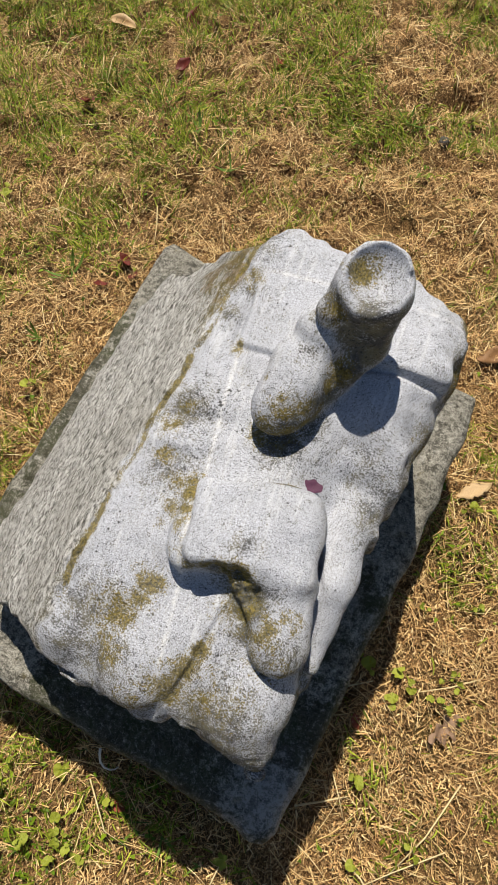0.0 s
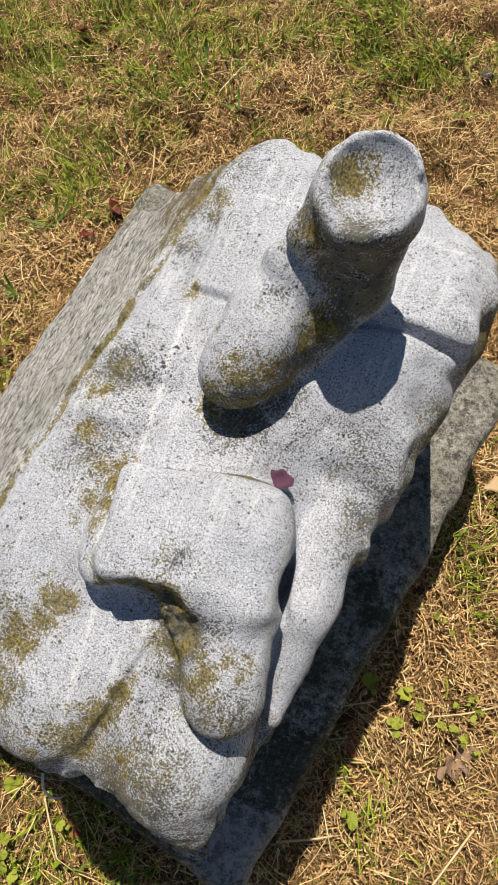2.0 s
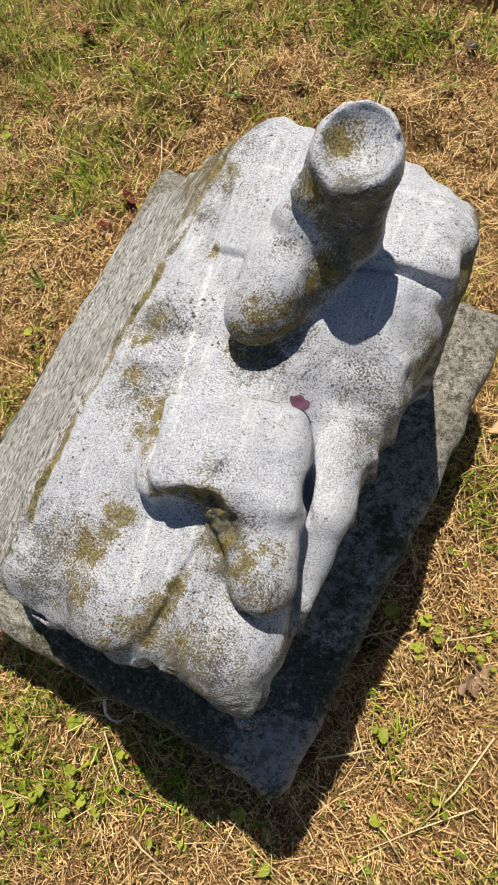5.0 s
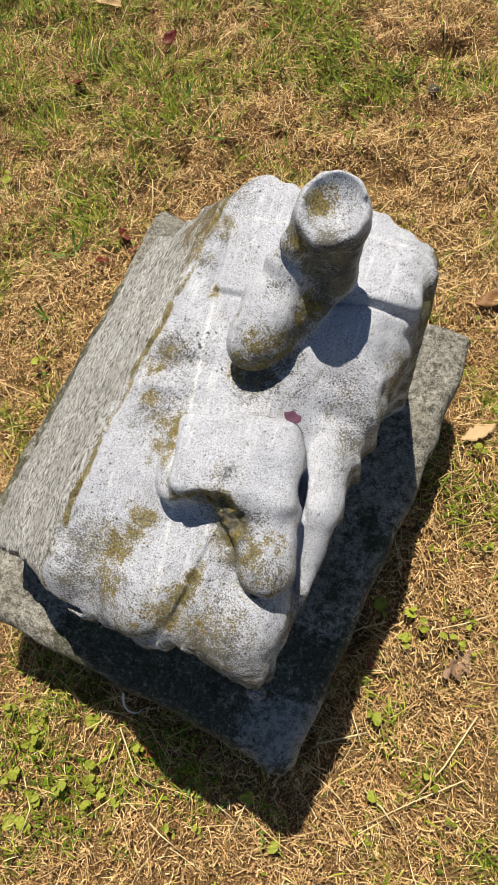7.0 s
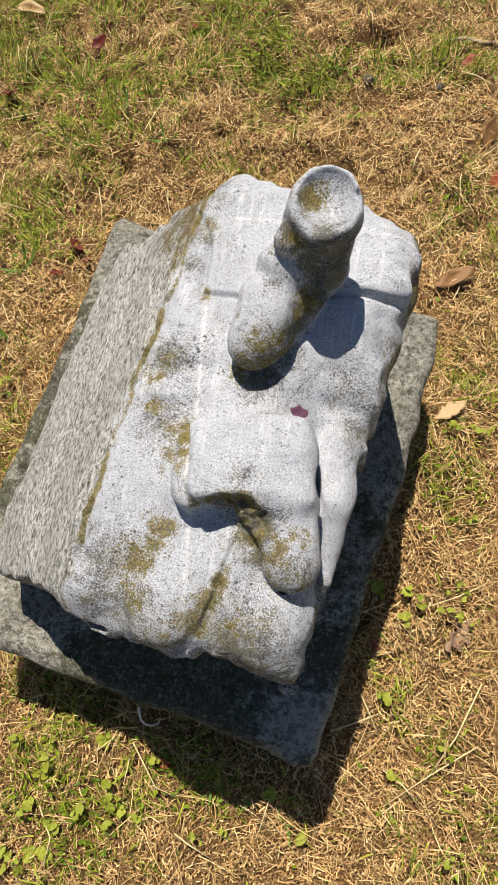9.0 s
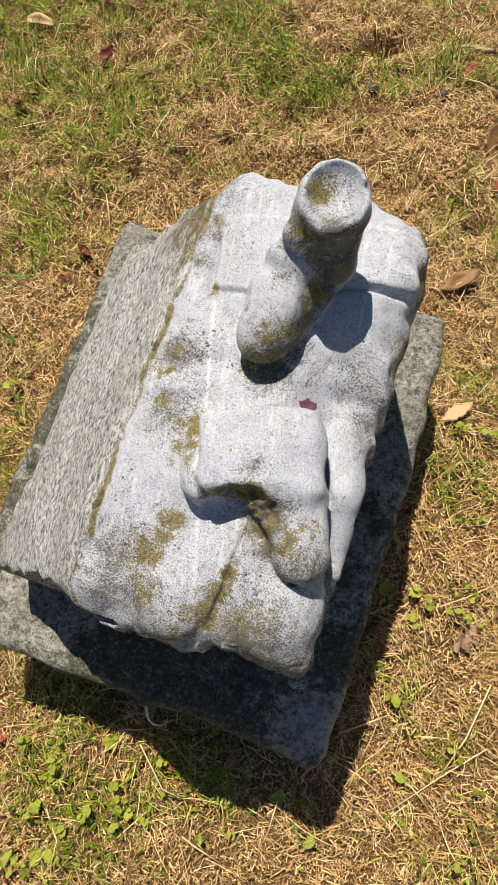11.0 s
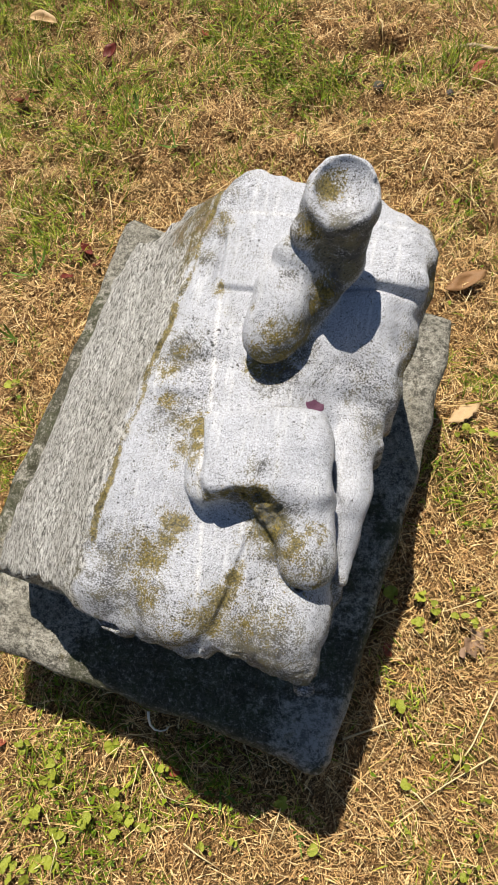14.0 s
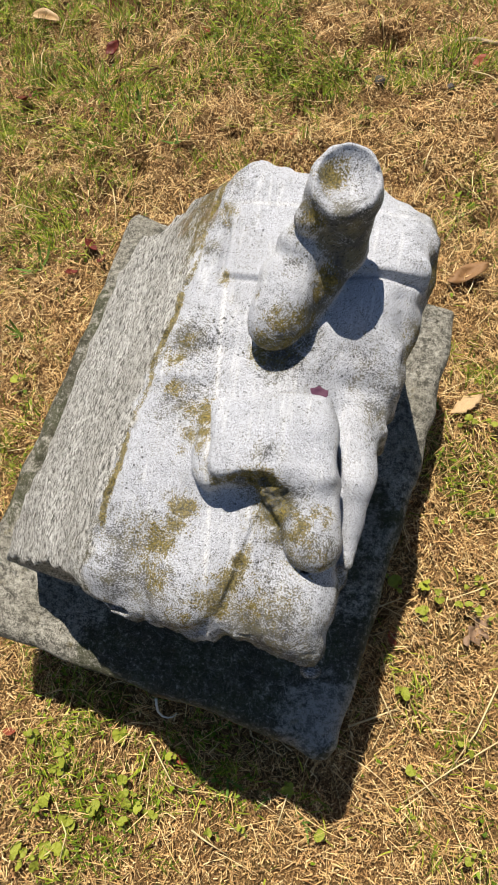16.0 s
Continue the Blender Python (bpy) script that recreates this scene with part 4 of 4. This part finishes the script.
def lawn():
    rng = np.random.default_rng(7)

    def scatter(n, thin=0.0):
        """Places on the lawn; thin above 0 leaves gaps between clumps."""
        x, y = rng.uniform(-0.80, 1.10, n), rng.uniform(-0.70, 2.00, n)
        keep = edge_of_detail(x, y) + 0.05 * rng.normal(0, 1, n) < 1.0
        x, y = x[keep], y[keep]
        n = len(x)
        keep = ~in_slab(x, y)
        for hx, hy, r in HOLLOWS:
            keep &= (np.hypot(x - hx, y - hy) > r) | (rng.uniform(0, 1, n) < 0.25)
        if thin:
            keep &= rng.uniform(0, 1, n) < 1 - thin * (0.85 + 0.15 * step((y - 0.55) / 0.3)) * step(0.5 - 1.6 * value_noise(x, y, 34, 31) - 1.4 * value_noise(x, y, 75, 32))
        return x[keep], y[keep]

    def swept(x, y, spread):
        """Headings that neighbours share, as raked or trodden litter has."""
        return 3.5 * value_noise(x, y, 9, 41) + 2.0 * value_noise(x, y, 25, 42) + rng.normal(0, spread, len(x))

    x, y = scatter(380000, 0.34)
    n = len(x)
    ob = blades("grass_crumbs", x, y, relief(x, y) + rng.uniform(-0.009, 0.004, n), rng.uniform(0.002, 0.009, n), rng.uniform(0.0008, 0.0026, n),
                rng.normal(0.1, 0.5, n), rng.normal(0, 0.3, n), THATCH, rng, 1)
    tagged(ob, "fine brown crumbs of dead grass on the lawn", "dead grass", kind="stuff")
    x, y = scatter(235000, 0.80)
    keep = rng.uniform(0, 1, len(x)) > 0.55 * np.clip(greenness(x, y) - 0.15, 0, 1)
    x, y = x[keep], y[keep]
    n = len(x)
    ob = blades("thatch", x, y, relief(x, y) + rng.uniform(-0.004, 0.010, n), 0.005 + 0.022 * rng.uniform(0, 1, n) ** 1.7, rng.uniform(0.0007, 0.0021, n),
                rng.normal(0.10, 0.40, n), rng.normal(0, 0.5, n), THATCH, rng, 2, 0.4, swept(x, y, 0.9))
    tagged(ob, "matted brown clippings of dead grass on the lawn", "dead grass", kind="stuff")
    x, y = scatter(13000)
    n = len(x)
    ob = blades("dry_grass", x, y, relief(x, y) + rng.uniform(0.002, 0.012, n), 0.02 + 0.07 * rng.uniform(0, 1, n) ** 2, rng.uniform(0.0006, 0.0014, n),
                rng.normal(0.10, 0.22, n), rng.normal(-0.12, 0.3, n), STRAW, rng, 4, 0.5, swept(x, y, 0.8))
    tagged(ob, "pale dry straw-coloured grass stalks lying on the lawn", "dry grass", kind="stuff")
    x, y = scatter(170000, 0.80)
    keep = rng.uniform(0, 1, len(x)) < np.clip(greenness(x, y), 0.03, 1)
    x, y = x[keep], y[keep]
    n = len(x)
    ob = blades("green_grass", x, y, relief(x, y) + rng.uniform(-0.004, 0.004, n), rng.uniform(0.010, 0.036, n) * (1 + 0.45 * step((y - 0.7) / 0.4)), rng.uniform(0.0010, 0.0028, n),
                rng.normal(0.80, 0.35, n), rng.normal(-0.6, 0.4, n), GREEN, rng, 3, 0.5, swept(x, y, 1.0))
    tagged(ob, "short green blades of living grass among the straw", "grass", kind="stuff")
    x, y = scatter(36000)
    keep = rng.uniform(0, 1, len(x)) < np.clip(1.3 * greenness(x, y) - 0.40, 0.02, 0.9)
    x, y = x[keep], y[keep]
    n = len(x)
    ob = blades("clover", x, y, relief(x, y) + rng.uniform(0.000, 0.010, n), rng.uniform(0.004, 0.012, n), rng.uniform(0.003, 0.0065, n),
                rng.normal(0.35, 0.4, n), rng.normal(-0.5, 0.4, n), CLOVER, rng, 3)
    tagged(ob, "small broad green leaves growing between the grass", "clover", kind="stuff")

    # sparser growth further out, thinning towards the distance
    def fringe(n):
        x, y = rng.normal(0.1, 1.5, n), rng.normal(0.65, 1.5, n)
        out = (np.hypot(x - 0.1, y - 0.6) < 4.0) & (edge_of_detail(x, y) > 0.94 + 0.04 * rng.normal(0, 1, n))
        return x[out], y[out]

    x, y = fringe(50000)
    n = len(x)
    ob = blades("dry_grass", x, y, rng.uniform(-0.004, 0.010, n), rng.uniform(0.02, 0.07, n), rng.uniform(0.0015, 0.0035, n),
                rng.normal(0.2, 0.3, n), rng.normal(-0.2, 0.3, n), THATCH, rng, 2)
    tagged(ob, "dry straw-coloured grass further out on the lawn", "dry grass", kind="stuff")
    x, y = fringe(50000)
    keep = value_noise(x, y, 2.5, 12) > -0.1
    x, y = x[keep], y[keep]
    n = len(x)
    ob = blades("green_grass", x, y, rng.uniform(-0.004, 0.006, n), rng.uniform(0.02, 0.05, n), rng.uniform(0.0015, 0.0035, n),
                rng.normal(0.7, 0.35, n), rng.normal(-0.6, 0.4, n), GREEN, rng, 2)
    tagged(ob, "short green grass further out on the lawn", "grass", kind="stuff")


lawn()


# ---------------------------------------------------------------- small things on the lawn
def leaf_mesh(name, shape, material, fold=0.25, curl=0.3, thick=0.0006, n=20, wave=0.0):
    """A leaf of unit length along y: shape(t) gives the half width on the way from stalk to tip. It has a thickness."""
    ts = [i / n for i in range(n + 1)]
    verts, faces = [], []
    for t in ts:
        w = shape(t)
        up = curl * (t - 0.4) ** 2
        for s in (-1, -0.5, 0, 0.5, 1):
            verts.append((s * w, t, up + fold * abs(s) * w + wave * math.sin(9 * t + 2.5 * s)))
    for i in range(n):
        for j in range(4):
            a = i * 5 + j
            faces.append((a, a + 1, a + 6, a + 5))
    low = len(verts)
    verts += [(x, y, z - thick) for x, y, z in verts]
    faces += [tuple(low + k for k in reversed(f)) for f in faces]
    for i in range(n):
        for a, b in ((i * 5, i * 5 + 5), (i * 5 + 9, i * 5 + 4)):
            faces.append((a, b, low + b, low + a))
    return mesh_from(name, verts, faces, material)


def weed_leaf_mesh(seed):
    """A scalloped, crumpled round leaf of unit width, creased along its middle, with a notch at the stalk."""
    verts, faces = [(0, -0.12, 0.02)], []
    rim = 26
    for r in (0.35, 0.7, 1.0):
        for i in range(rim):
            a = 2 * math.pi * i / rim
            notch = 1 - 0.55 * math.exp(-((a - math.pi * 1.5) / 0.30) ** 2)
            edge = 1 + 0.025 * math.cos(9 * a + seed) + 0.05 * math.cos(3 * a + 2.1 * seed)
            q = 0.5 * r * (1 + (notch * edge - 1) * r)
            x, y = q * math.cos(a) * (0.92 + 0.05 * seed), q * math.sin(a) - 0.12 * (1 - r)
            z = 0.22 * abs(x) + 0.10 * r * r * math.cos(2 * a + seed) + 0.05 * r * math.cos(5 * a + 1.7 * seed) - 0.18 * max(0, y) ** 2
            verts.append((x, y, z))
    for i in range(rim):
        j = (i + 1) % rim
        faces.append((0, 1 + i, 1 + j))
        for k in (0, 1):
            faces.append((1 + k * rim + i, 1 + (k + 1) * rim + i, 1 + (k + 1) * rim + j, 1 + k * rim + j))
    return mesh_from("weed_leaf", verts, faces, WEED)


def stalk_mesh(name, points, r0, r1, material, sides=5):
    """A thin round stalk through a few points."""
    verts, faces = [], []
    pts = [Vector(p) for p in points]
    for i, p in enumerate(pts):
        way = (pts[min(i + 1, len(pts) - 1)] - pts[max(i - 1, 0)]).normalized()
        a = way.orthogonal().normalized()
        b = way.cross(a)
        r = r0 + (r1 - r0) * i / (len(pts) - 1)
        verts += [p + r * (a * math.cos(2 * math.pi * k / sides) + b * math.sin(2 * math.pi * k / sides)) for k in range(sides)]
    for i in range(len(pts) - 1):
        for k in range(sides):
            q = (k + 1) % sides
            faces.append((i * sides + k, i * sides + q, (i + 1) * sides + q, (i + 1) * sides + k))
    faces += [tuple(range(sides))[::-1], tuple(len(verts) - sides + k for k in range(sides))]
    return mesh_from(name, verts, faces, material)


WEED_LEAVES = [weed_leaf_mesh(k) for k in (0.4, 1.5, 2.6, 3.7)]


def weed(x, y, count, size, rng):
    """A low weed with crumpled round leaves on short stalks."""
    root = new("ground_weed")
    root.matrix_world = pose(x, y, lawn_height(x, y))
    for i in range(count + 1):
        a = rng.uniform(0, 6.28)
        far = rng.uniform(0.4, 1.0) * size * (0.35 + 0.20 * count) * (i > 0)
        h = rng.uniform(0.010, 0.024)
        s = size * rng.choice((0.35, 0.45, 0.6, 0.8))
        px, py = far * math.cos(a), far * math.sin(a)
        leaf = WEED_LEAVES[int(rng.integers(0, 4))]
        part("leaf", leaf, root, "", pose(px, py, h, rng.uniform(-38, 38), rng.uniform(-38, 38), rng.uniform(0, 360)) @ Matrix.Diagonal((s, s * rng.uniform(0.8, 1.1), s, 1)))
        part("stalk", STALKS[int(rng.integers(0, 3))], root, "", pose(px * 0.6, py * 0.6, -0.004, 0, 0, math.degrees(a)))
    return tagged(root, "low weed with crumpled round green leaves in the straw", "weed", "weeds in the lawn")


STALKS = [stalk_mesh("stalk", [(-0.006 * k, 0, 0), (0, 0, 0.008), (0.004, 0, 0.018)], 0.0009, 0.0007, TUFT) for k in (0, 1, 2)]
weed_rng = np.random.default_rng(11)
for x, y, count, size in ((0.179, 0.051, 1, 0.022), (0.188, 0.022, 2, 0.016), (0.250, -0.024, 2, 0.017), (0.260, 0.024, 3, 0.016), (-0.373, -0.115, 2, 0.022), (-0.310, -0.121, 3, 0.017), (-0.336, -0.137, 2, 0.018), (-0.430, -0.145, 3, 0.021), (-0.465, -0.146, 2, 0.022), (-0.220, -0.185, 2, 0.016), (-0.252, -0.074, 1, 0.020), (0.165, -0.227, 2, 0.016), (0.053, -0.237, 2, 0.014), (-0.103, -0.156, 1, 0.018), (0.165, 0.013, 2, 0.014), (-0.397, -0.019, 2, 0.022), (0.153, 0.017, 2, 0.020), (0.227, 0.004, 3, 0.019), (0.237, 0.130, 2, 0.017),
                          (0.306, 0.123, 2, 0.024), (0.338, 0.277, 2, 0.024), (0.377, 0.254, 3, 0.022), (0.135, 0.065, 2, 0.026), (0.252, 0.031, 3, 0.018),
                          (0.087, -0.079, 2, 0.018), (0.076, -0.189, 2, 0.017), (0.153, -0.170, 2, 0.018), (-0.098, -0.157, 1, 0.021), (-0.078, -0.223, 1, 0.026),
                          (-0.316, -0.039, 1, 0.026), (-0.407, -0.041, 2, 0.021), (-0.437, 0.010, 3, 0.020), (-0.448, -0.087, 2, 0.020), (-0.329, -0.103, 3, 0.019),
                          (-0.295, -0.138, 1, 0.022), (-0.485, -0.138, 3, 0.022), (-0.411, -0.115, 2, 0.020), (-0.177, -0.190, 2, 0.014), (0.110, -0.295, 2, 0.020),
                          (0.700, 0.640, 3, 0.022), (0.660, 0.800, 2, 0.020), (-0.370, 0.600, 2, 0.022), (-0.360, 0.420, 3, 0.020), (-0.430, 1.065, 2, 0.026)):
    weed(x, y, count, size, weed_rng)

BLADE_LEAF = leaf_mesh("blade", lambda t: 0.055 * (1 - t ** 2.2) ** 0.7 * (0.55 + t), TUFT, 0.5, 0.5, 0.004, 8)


def tuft(x, y, count, length, rng):
    root = new("grass_tuft")
    root.matrix_world = pose(x, y, lawn_height(x, y))
    for i in range(count):
        s = 0.65 * length * rng.uniform(0.6, 1.1)
        part("blade", BLADE_LEAF, root, "", pose(rng.uniform(-0.004, 0.004), rng.uniform(-0.004, 0.004), -0.002, rng.uniform(15, 55), rng.uniform(-15, 15), rng.uniform(0, 360)) @ Matrix.Diagonal((s * 1.1, s, s, 1)))
    return tagged(root, "small tuft of broad green grass blades in the straw", "grass tuft", "grass tufts")


for x, y, count, length in ((-0.300, 0.820, 4, 0.085), (-0.357, 0.690, 4, 0.070), (-0.129, -0.164, 2, 0.060), (-0.179, -0.128, 2, 0.060), (-0.096, -0.204, 4, 0.050),
                            (0.029, 1.022, 5, 0.070), (0.298, 1.113, 5, 0.065), (0.407, 1.103, 5, 0.080), (-0.025, 1.132, 5, 0.060), (0.640, 0.740, 4, 0.060), (0.540, 0.640, 4, 0.055)):
    tuft(x, y, count, length, weed_rng)


def oak(t):
    """Half width of a leaf with pointed lobes, widest past the middle."""
    k = (t * 3.6 + 0.25) % 1.0
    lobe = (k / 0.7 if k < 0.7 else (1 - k) / 0.3) ** 1.2
    return 0.012 + (0.10 + 0.24 * lobe) * math.sin(math.pi * min(1, 0.04 + 0.96 * t)) ** 0.8


def plain(t):
    return 0.02 + 0.30 * math.sin(math.pi * t) ** 0.8


def rolled(t):
    return 0.03 + 0.15 * math.sin(math.pi * t) ** 0.6


def ragged(t):
    return 0.75 * plain(t) * (0.85 + 0.12 * math.sin(23 * t + 1) + 0.10 * math.sin(41 * t))


def fallen(name, me, x, y, z, size, rx, ry, rz, label, category="leaf"):
    ob = new(name, me)
    ob.matrix_world = pose(x, y, z - 0.006 + lawn_height(x, y), rx, ry, rz) @ Matrix.Diagonal((size, size, size, 1))
    return tagged(ob, label, category, "fallen leaves")


OAK_LEAF = leaf_mesh("oak_leaf", oak, OAK, 0.30, 0.5, 0.008, 46, 0.05)
fallen("oak_leaf", OAK_LEAF, 0.256, -0.022, 0.006, 0.064, 10, -24, 106, "brown curled dead oak leaf on the straw")
PALE_LEAF = leaf_mesh("dead_leaf", ragged, PALE, 0.12, 0.15, 0.010, 14, 0.03)
fallen("dead_leaf", PALE_LEAF, 0.318, 0.298, 0.016, 0.058, 6, -8, -80, "pale tan dead leaf beside the slab")
ROLLED_LEAF = leaf_mesh("dead_leaf", rolled, PALE, 1.1, 0.2, 0.012, 14, 0.03)
fallen("dead_leaf", ROLLED_LEAF, -0.205, 1.540, 0.022, 0.075, 0, 12, -128, "pale tan dead leaf on the grass")
BROWN_LEAF = leaf_mesh("dead_leaf", plain, DEAD, 0.25, 0.4, 0.010, 14, 0.04)
BURIED_LEAF = leaf_mesh("dead_leaf", rolled, DEAD, 0.35, 0.1, 0.010, 14, 0.05)
fallen("dead_leaf", BURIED_LEAF, 0.408, 0.535, 0.012, 0.078, 4, 8, -84, "dull brown dead leaf half buried in straw")
fallen("dead_leaf", BROWN_LEAF, 0.612, 0.795, 0.014, 0.060, 25, 40, -15, "dull brown dead leaf half buried in straw")
RED_LEAF = leaf_mesh("red_leaf", plain, RED, 0.3, 0.5, 0.012, 10, 0.04)
for x, y, s, a in ((0.172, 1.328, 0.024, 30), (0.261, 0.986, 0.026, 170), (-0.232, -0.090, 0.022, 50), (0.060, 0.000, 0.018, 60), (-0.470, 0.020, 0.018, 80), (0.653, 1.012, 0.040, -100), (0.587, 0.714, 0.045, -80), (0.105, -0.020, 0.022, 10)):
    fallen("red_leaf", RED_LEAF, x, y, 0.012, s, 10, 15, a, "small curled red-brown leaf in the grass")
DARK_LEAF = leaf_mesh("red_leaf", plain, DARKRED, 0.5, 0.8, 0.012, 10, 0.06)
for x, y, s, a in ((-0.024, 1.475, 0.055, -20), (-0.065, 1.345, 0.040, -70), (-0.186, 0.822, 0.030, 40), (-0.172, 0.806, 0.026, 150), (-0.229, 0.786, 0.026, 100), (-0.246, 1.279, 0.035, 120)):
    fallen("red_leaf", DARK_LEAF, x, y, 0.014, s, 15, 20, a, "dark red curled leaf in the grass")


def clod(x, y, r, seed):
    bm = bmesh.new()
    bmesh.ops.create_icosphere(bm, subdivisions=3, radius=1.0)
    for v in bm.verts:
        v.co *= 1 + 0.35 * noise.noise(v.co * 1.6 + Vector((seed, 0, 0)))
        v.co.z *= 0.6
    me = bpy.data.meshes.new("clod")
    bm.to_mesh(me)
    bm.free()
    me.materials.append(CLOD)
    ob = new("small_stone", me)
    ob.matrix_world = pose(x, y, lawn_height(x, y) + r * 0.25, 0, 0, seed * 50) @ Matrix.Diagonal((r, r, r, 1))
    return tagged(ob, "small dark stone lying in the dry grass", "stone")


clod(0.464, 1.036, 0.011, 1.0)
clod(0.589, 0.970, 0.008, 2.0)
stick = new("stick", stalk_mesh("stick", [(-0.06, 0, 0.01), (-0.02, 0.006, 0.014), (0.02, -0.004, 0.013), (0.07, 0.004, 0.010)], 0.005, 0.004, TWIG, 8))
stick.matrix_world = pose(0.700, 1.062, lawn_height(0.70, 1.062), 0, 0, -24)
tagged(stick, "short pale broken stick lying in the grass", "stick")


def bleached_curl():
    """A bleached ribbon of grass that hangs from the slab and curls into a hook."""
    way = [(-0.219, -0.002, 0.170), (-0.221, -0.009, 0.166), (-0.2225, -0.017, 0.159), (-0.219, -0.024, 0.155), (-0.213, -0.0275, 0.152), (-0.207, -0.028, 0.150), (-0.202, -0.025, 0.150)]
    verts, faces = [], []
    for i, p in enumerate(way):
        w = 0.0018 * (1 - 0.11 * i)
        ahead, behind = way[min(i + 1, 6)], way[max(i - 1, 0)]
        side = Vector((ahead[1] - behind[1], behind[0] - ahead[0], 0)).normalized() * w
        verts += [Vector(p) - side, Vector(p) + side]
    for i in range(6):
        faces.append((2 * i, 2 * i + 2, 2 * i + 3, 2 * i + 1))
    ob = new("curled_blade", mesh_from("curled_blade", verts, faces, CURL))
    sol = ob.modifiers.new("thickness", "SOLIDIFY")
    sol.thickness = 0.0006
    return tagged(ob, "bleached white grass blade curled into a hook at the slab", "grass blade")


bleached_curl()

# a purple petal caught on the marble
petal = new("petal", leaf_mesh("petal", lambda t: 0.40 * math.sin(math.pi * (0.06 + 0.88 * t)) ** 0.7 * (1 + 0.14 * math.sin(14 * t)), PETAL, 0.9, 1.2, 0.03, 16, 0.10))
rest = max(p.co.z for p in bpy.data.meshes["broken_statue"].vertices if abs(p.co.x - 0.074) < 0.004 and abs(p.co.y + 0.0345) < 0.002)
petal.matrix_world = MONUMENT @ pose(0.0655, -0.0350, rest - 0.0004, 0, 6, -86) @ Matrix.Diagonal((0.0150, 0.0190, 0.006, 1))
tagged(petal, "crumpled purple flower petal lying on the marble", "petal")


# ---------------------------------------------------------------- long loose straws
def straw(way, thick):
    """One long dry stalk, resting on the litter and slightly bowed."""
    pts = []
    for i, (x, y) in enumerate(way):
        z = lawn_height(x, y) + 0.010
        pts.append((x, y, z + 0.008 * (0 < i < len(way) - 1)))
    ob = new("straw", stalk_mesh("straw", pts, thick, thick * 0.6, STRAW_STALK))
    return tagged(ob, "long pale dry straw lying across the lawn", "straw", "loose straws")


STRAW_STALK = leaf_mat("straw_stalk", (0.50, 0.36, 0.15), (0.84, 0.71, 0.42), 150)
for way, thick in ((((0.233, -0.104), (0.170, -0.158), (0.110, -0.203)), 0.0013), (((0.004, -0.106), (0.043, -0.104), (0.077, -0.102)), 0.0016),
                   (((0.059, -0.173), (0.078, -0.197), (0.092, -0.230)), 0.0014), (((0.062, -0.071), (0.065, -0.099), (0.068, -0.130)), 0.0009),
                   (((-0.275, -0.043), (-0.256, -0.108), (-0.225, -0.134)), 0.0012), (((-0.245, -0.172), (-0.230, -0.187), (-0.206, -0.215)), 0.0013),
                   (((-0.425, -0.088), (-0.414, -0.130), (-0.428, -0.160)), 0.0011), (((-0.129, -0.198), (-0.110, -0.172), (-0.097, -0.154)), 0.0011),
                   (((-0.168, 1.434), (-0.130, 1.462), (-0.096, 1.483)), 0.0013), (((-0.227, 1.440), (-0.224, 1.400), (-0.230, 1.349)), 0.0011),
                   (((-0.194, 1.428), (-0.204, 1.390), (-0.218, 1.344)), 0.0012), (((-0.084, 1.327), (-0.092, 1.290), (-0.105, 1.255)), 0.0014),
                   (((-0.126, 0.964), (-0.129, 0.920), (-0.137, 0.873)), 0.0013), (((-0.345, 0.980), (-0.310, 0.972), (-0.272, 0.956)), 0.0014),
                   (((-0.216, 0.988), (-0.190, 0.955), (-0.160, 0.927)), 0.0011), (((0.641, 0.989), (0.660, 0.955), (0.677, 0.923)), 0.0013),
                   (((0.463, 0.790), (0.476, 0.808), (0.490, 0.823)), 0.0017), (((0.529, 1.215), (0.526, 1.195), (0.522, 1.172)), 0.0017),
                   (((0.292, 0.026), (0.245, 0.020), (0.199, 0.019)), 0.0012), (((0.063, 0.029), (0.100, 0.038), (0.138, 0.041)), 0.0013),
                   (((0.194, -0.179), (0.120, -0.195), (0.043, -0.216)), 0.0010)):
    straw(way, thick)
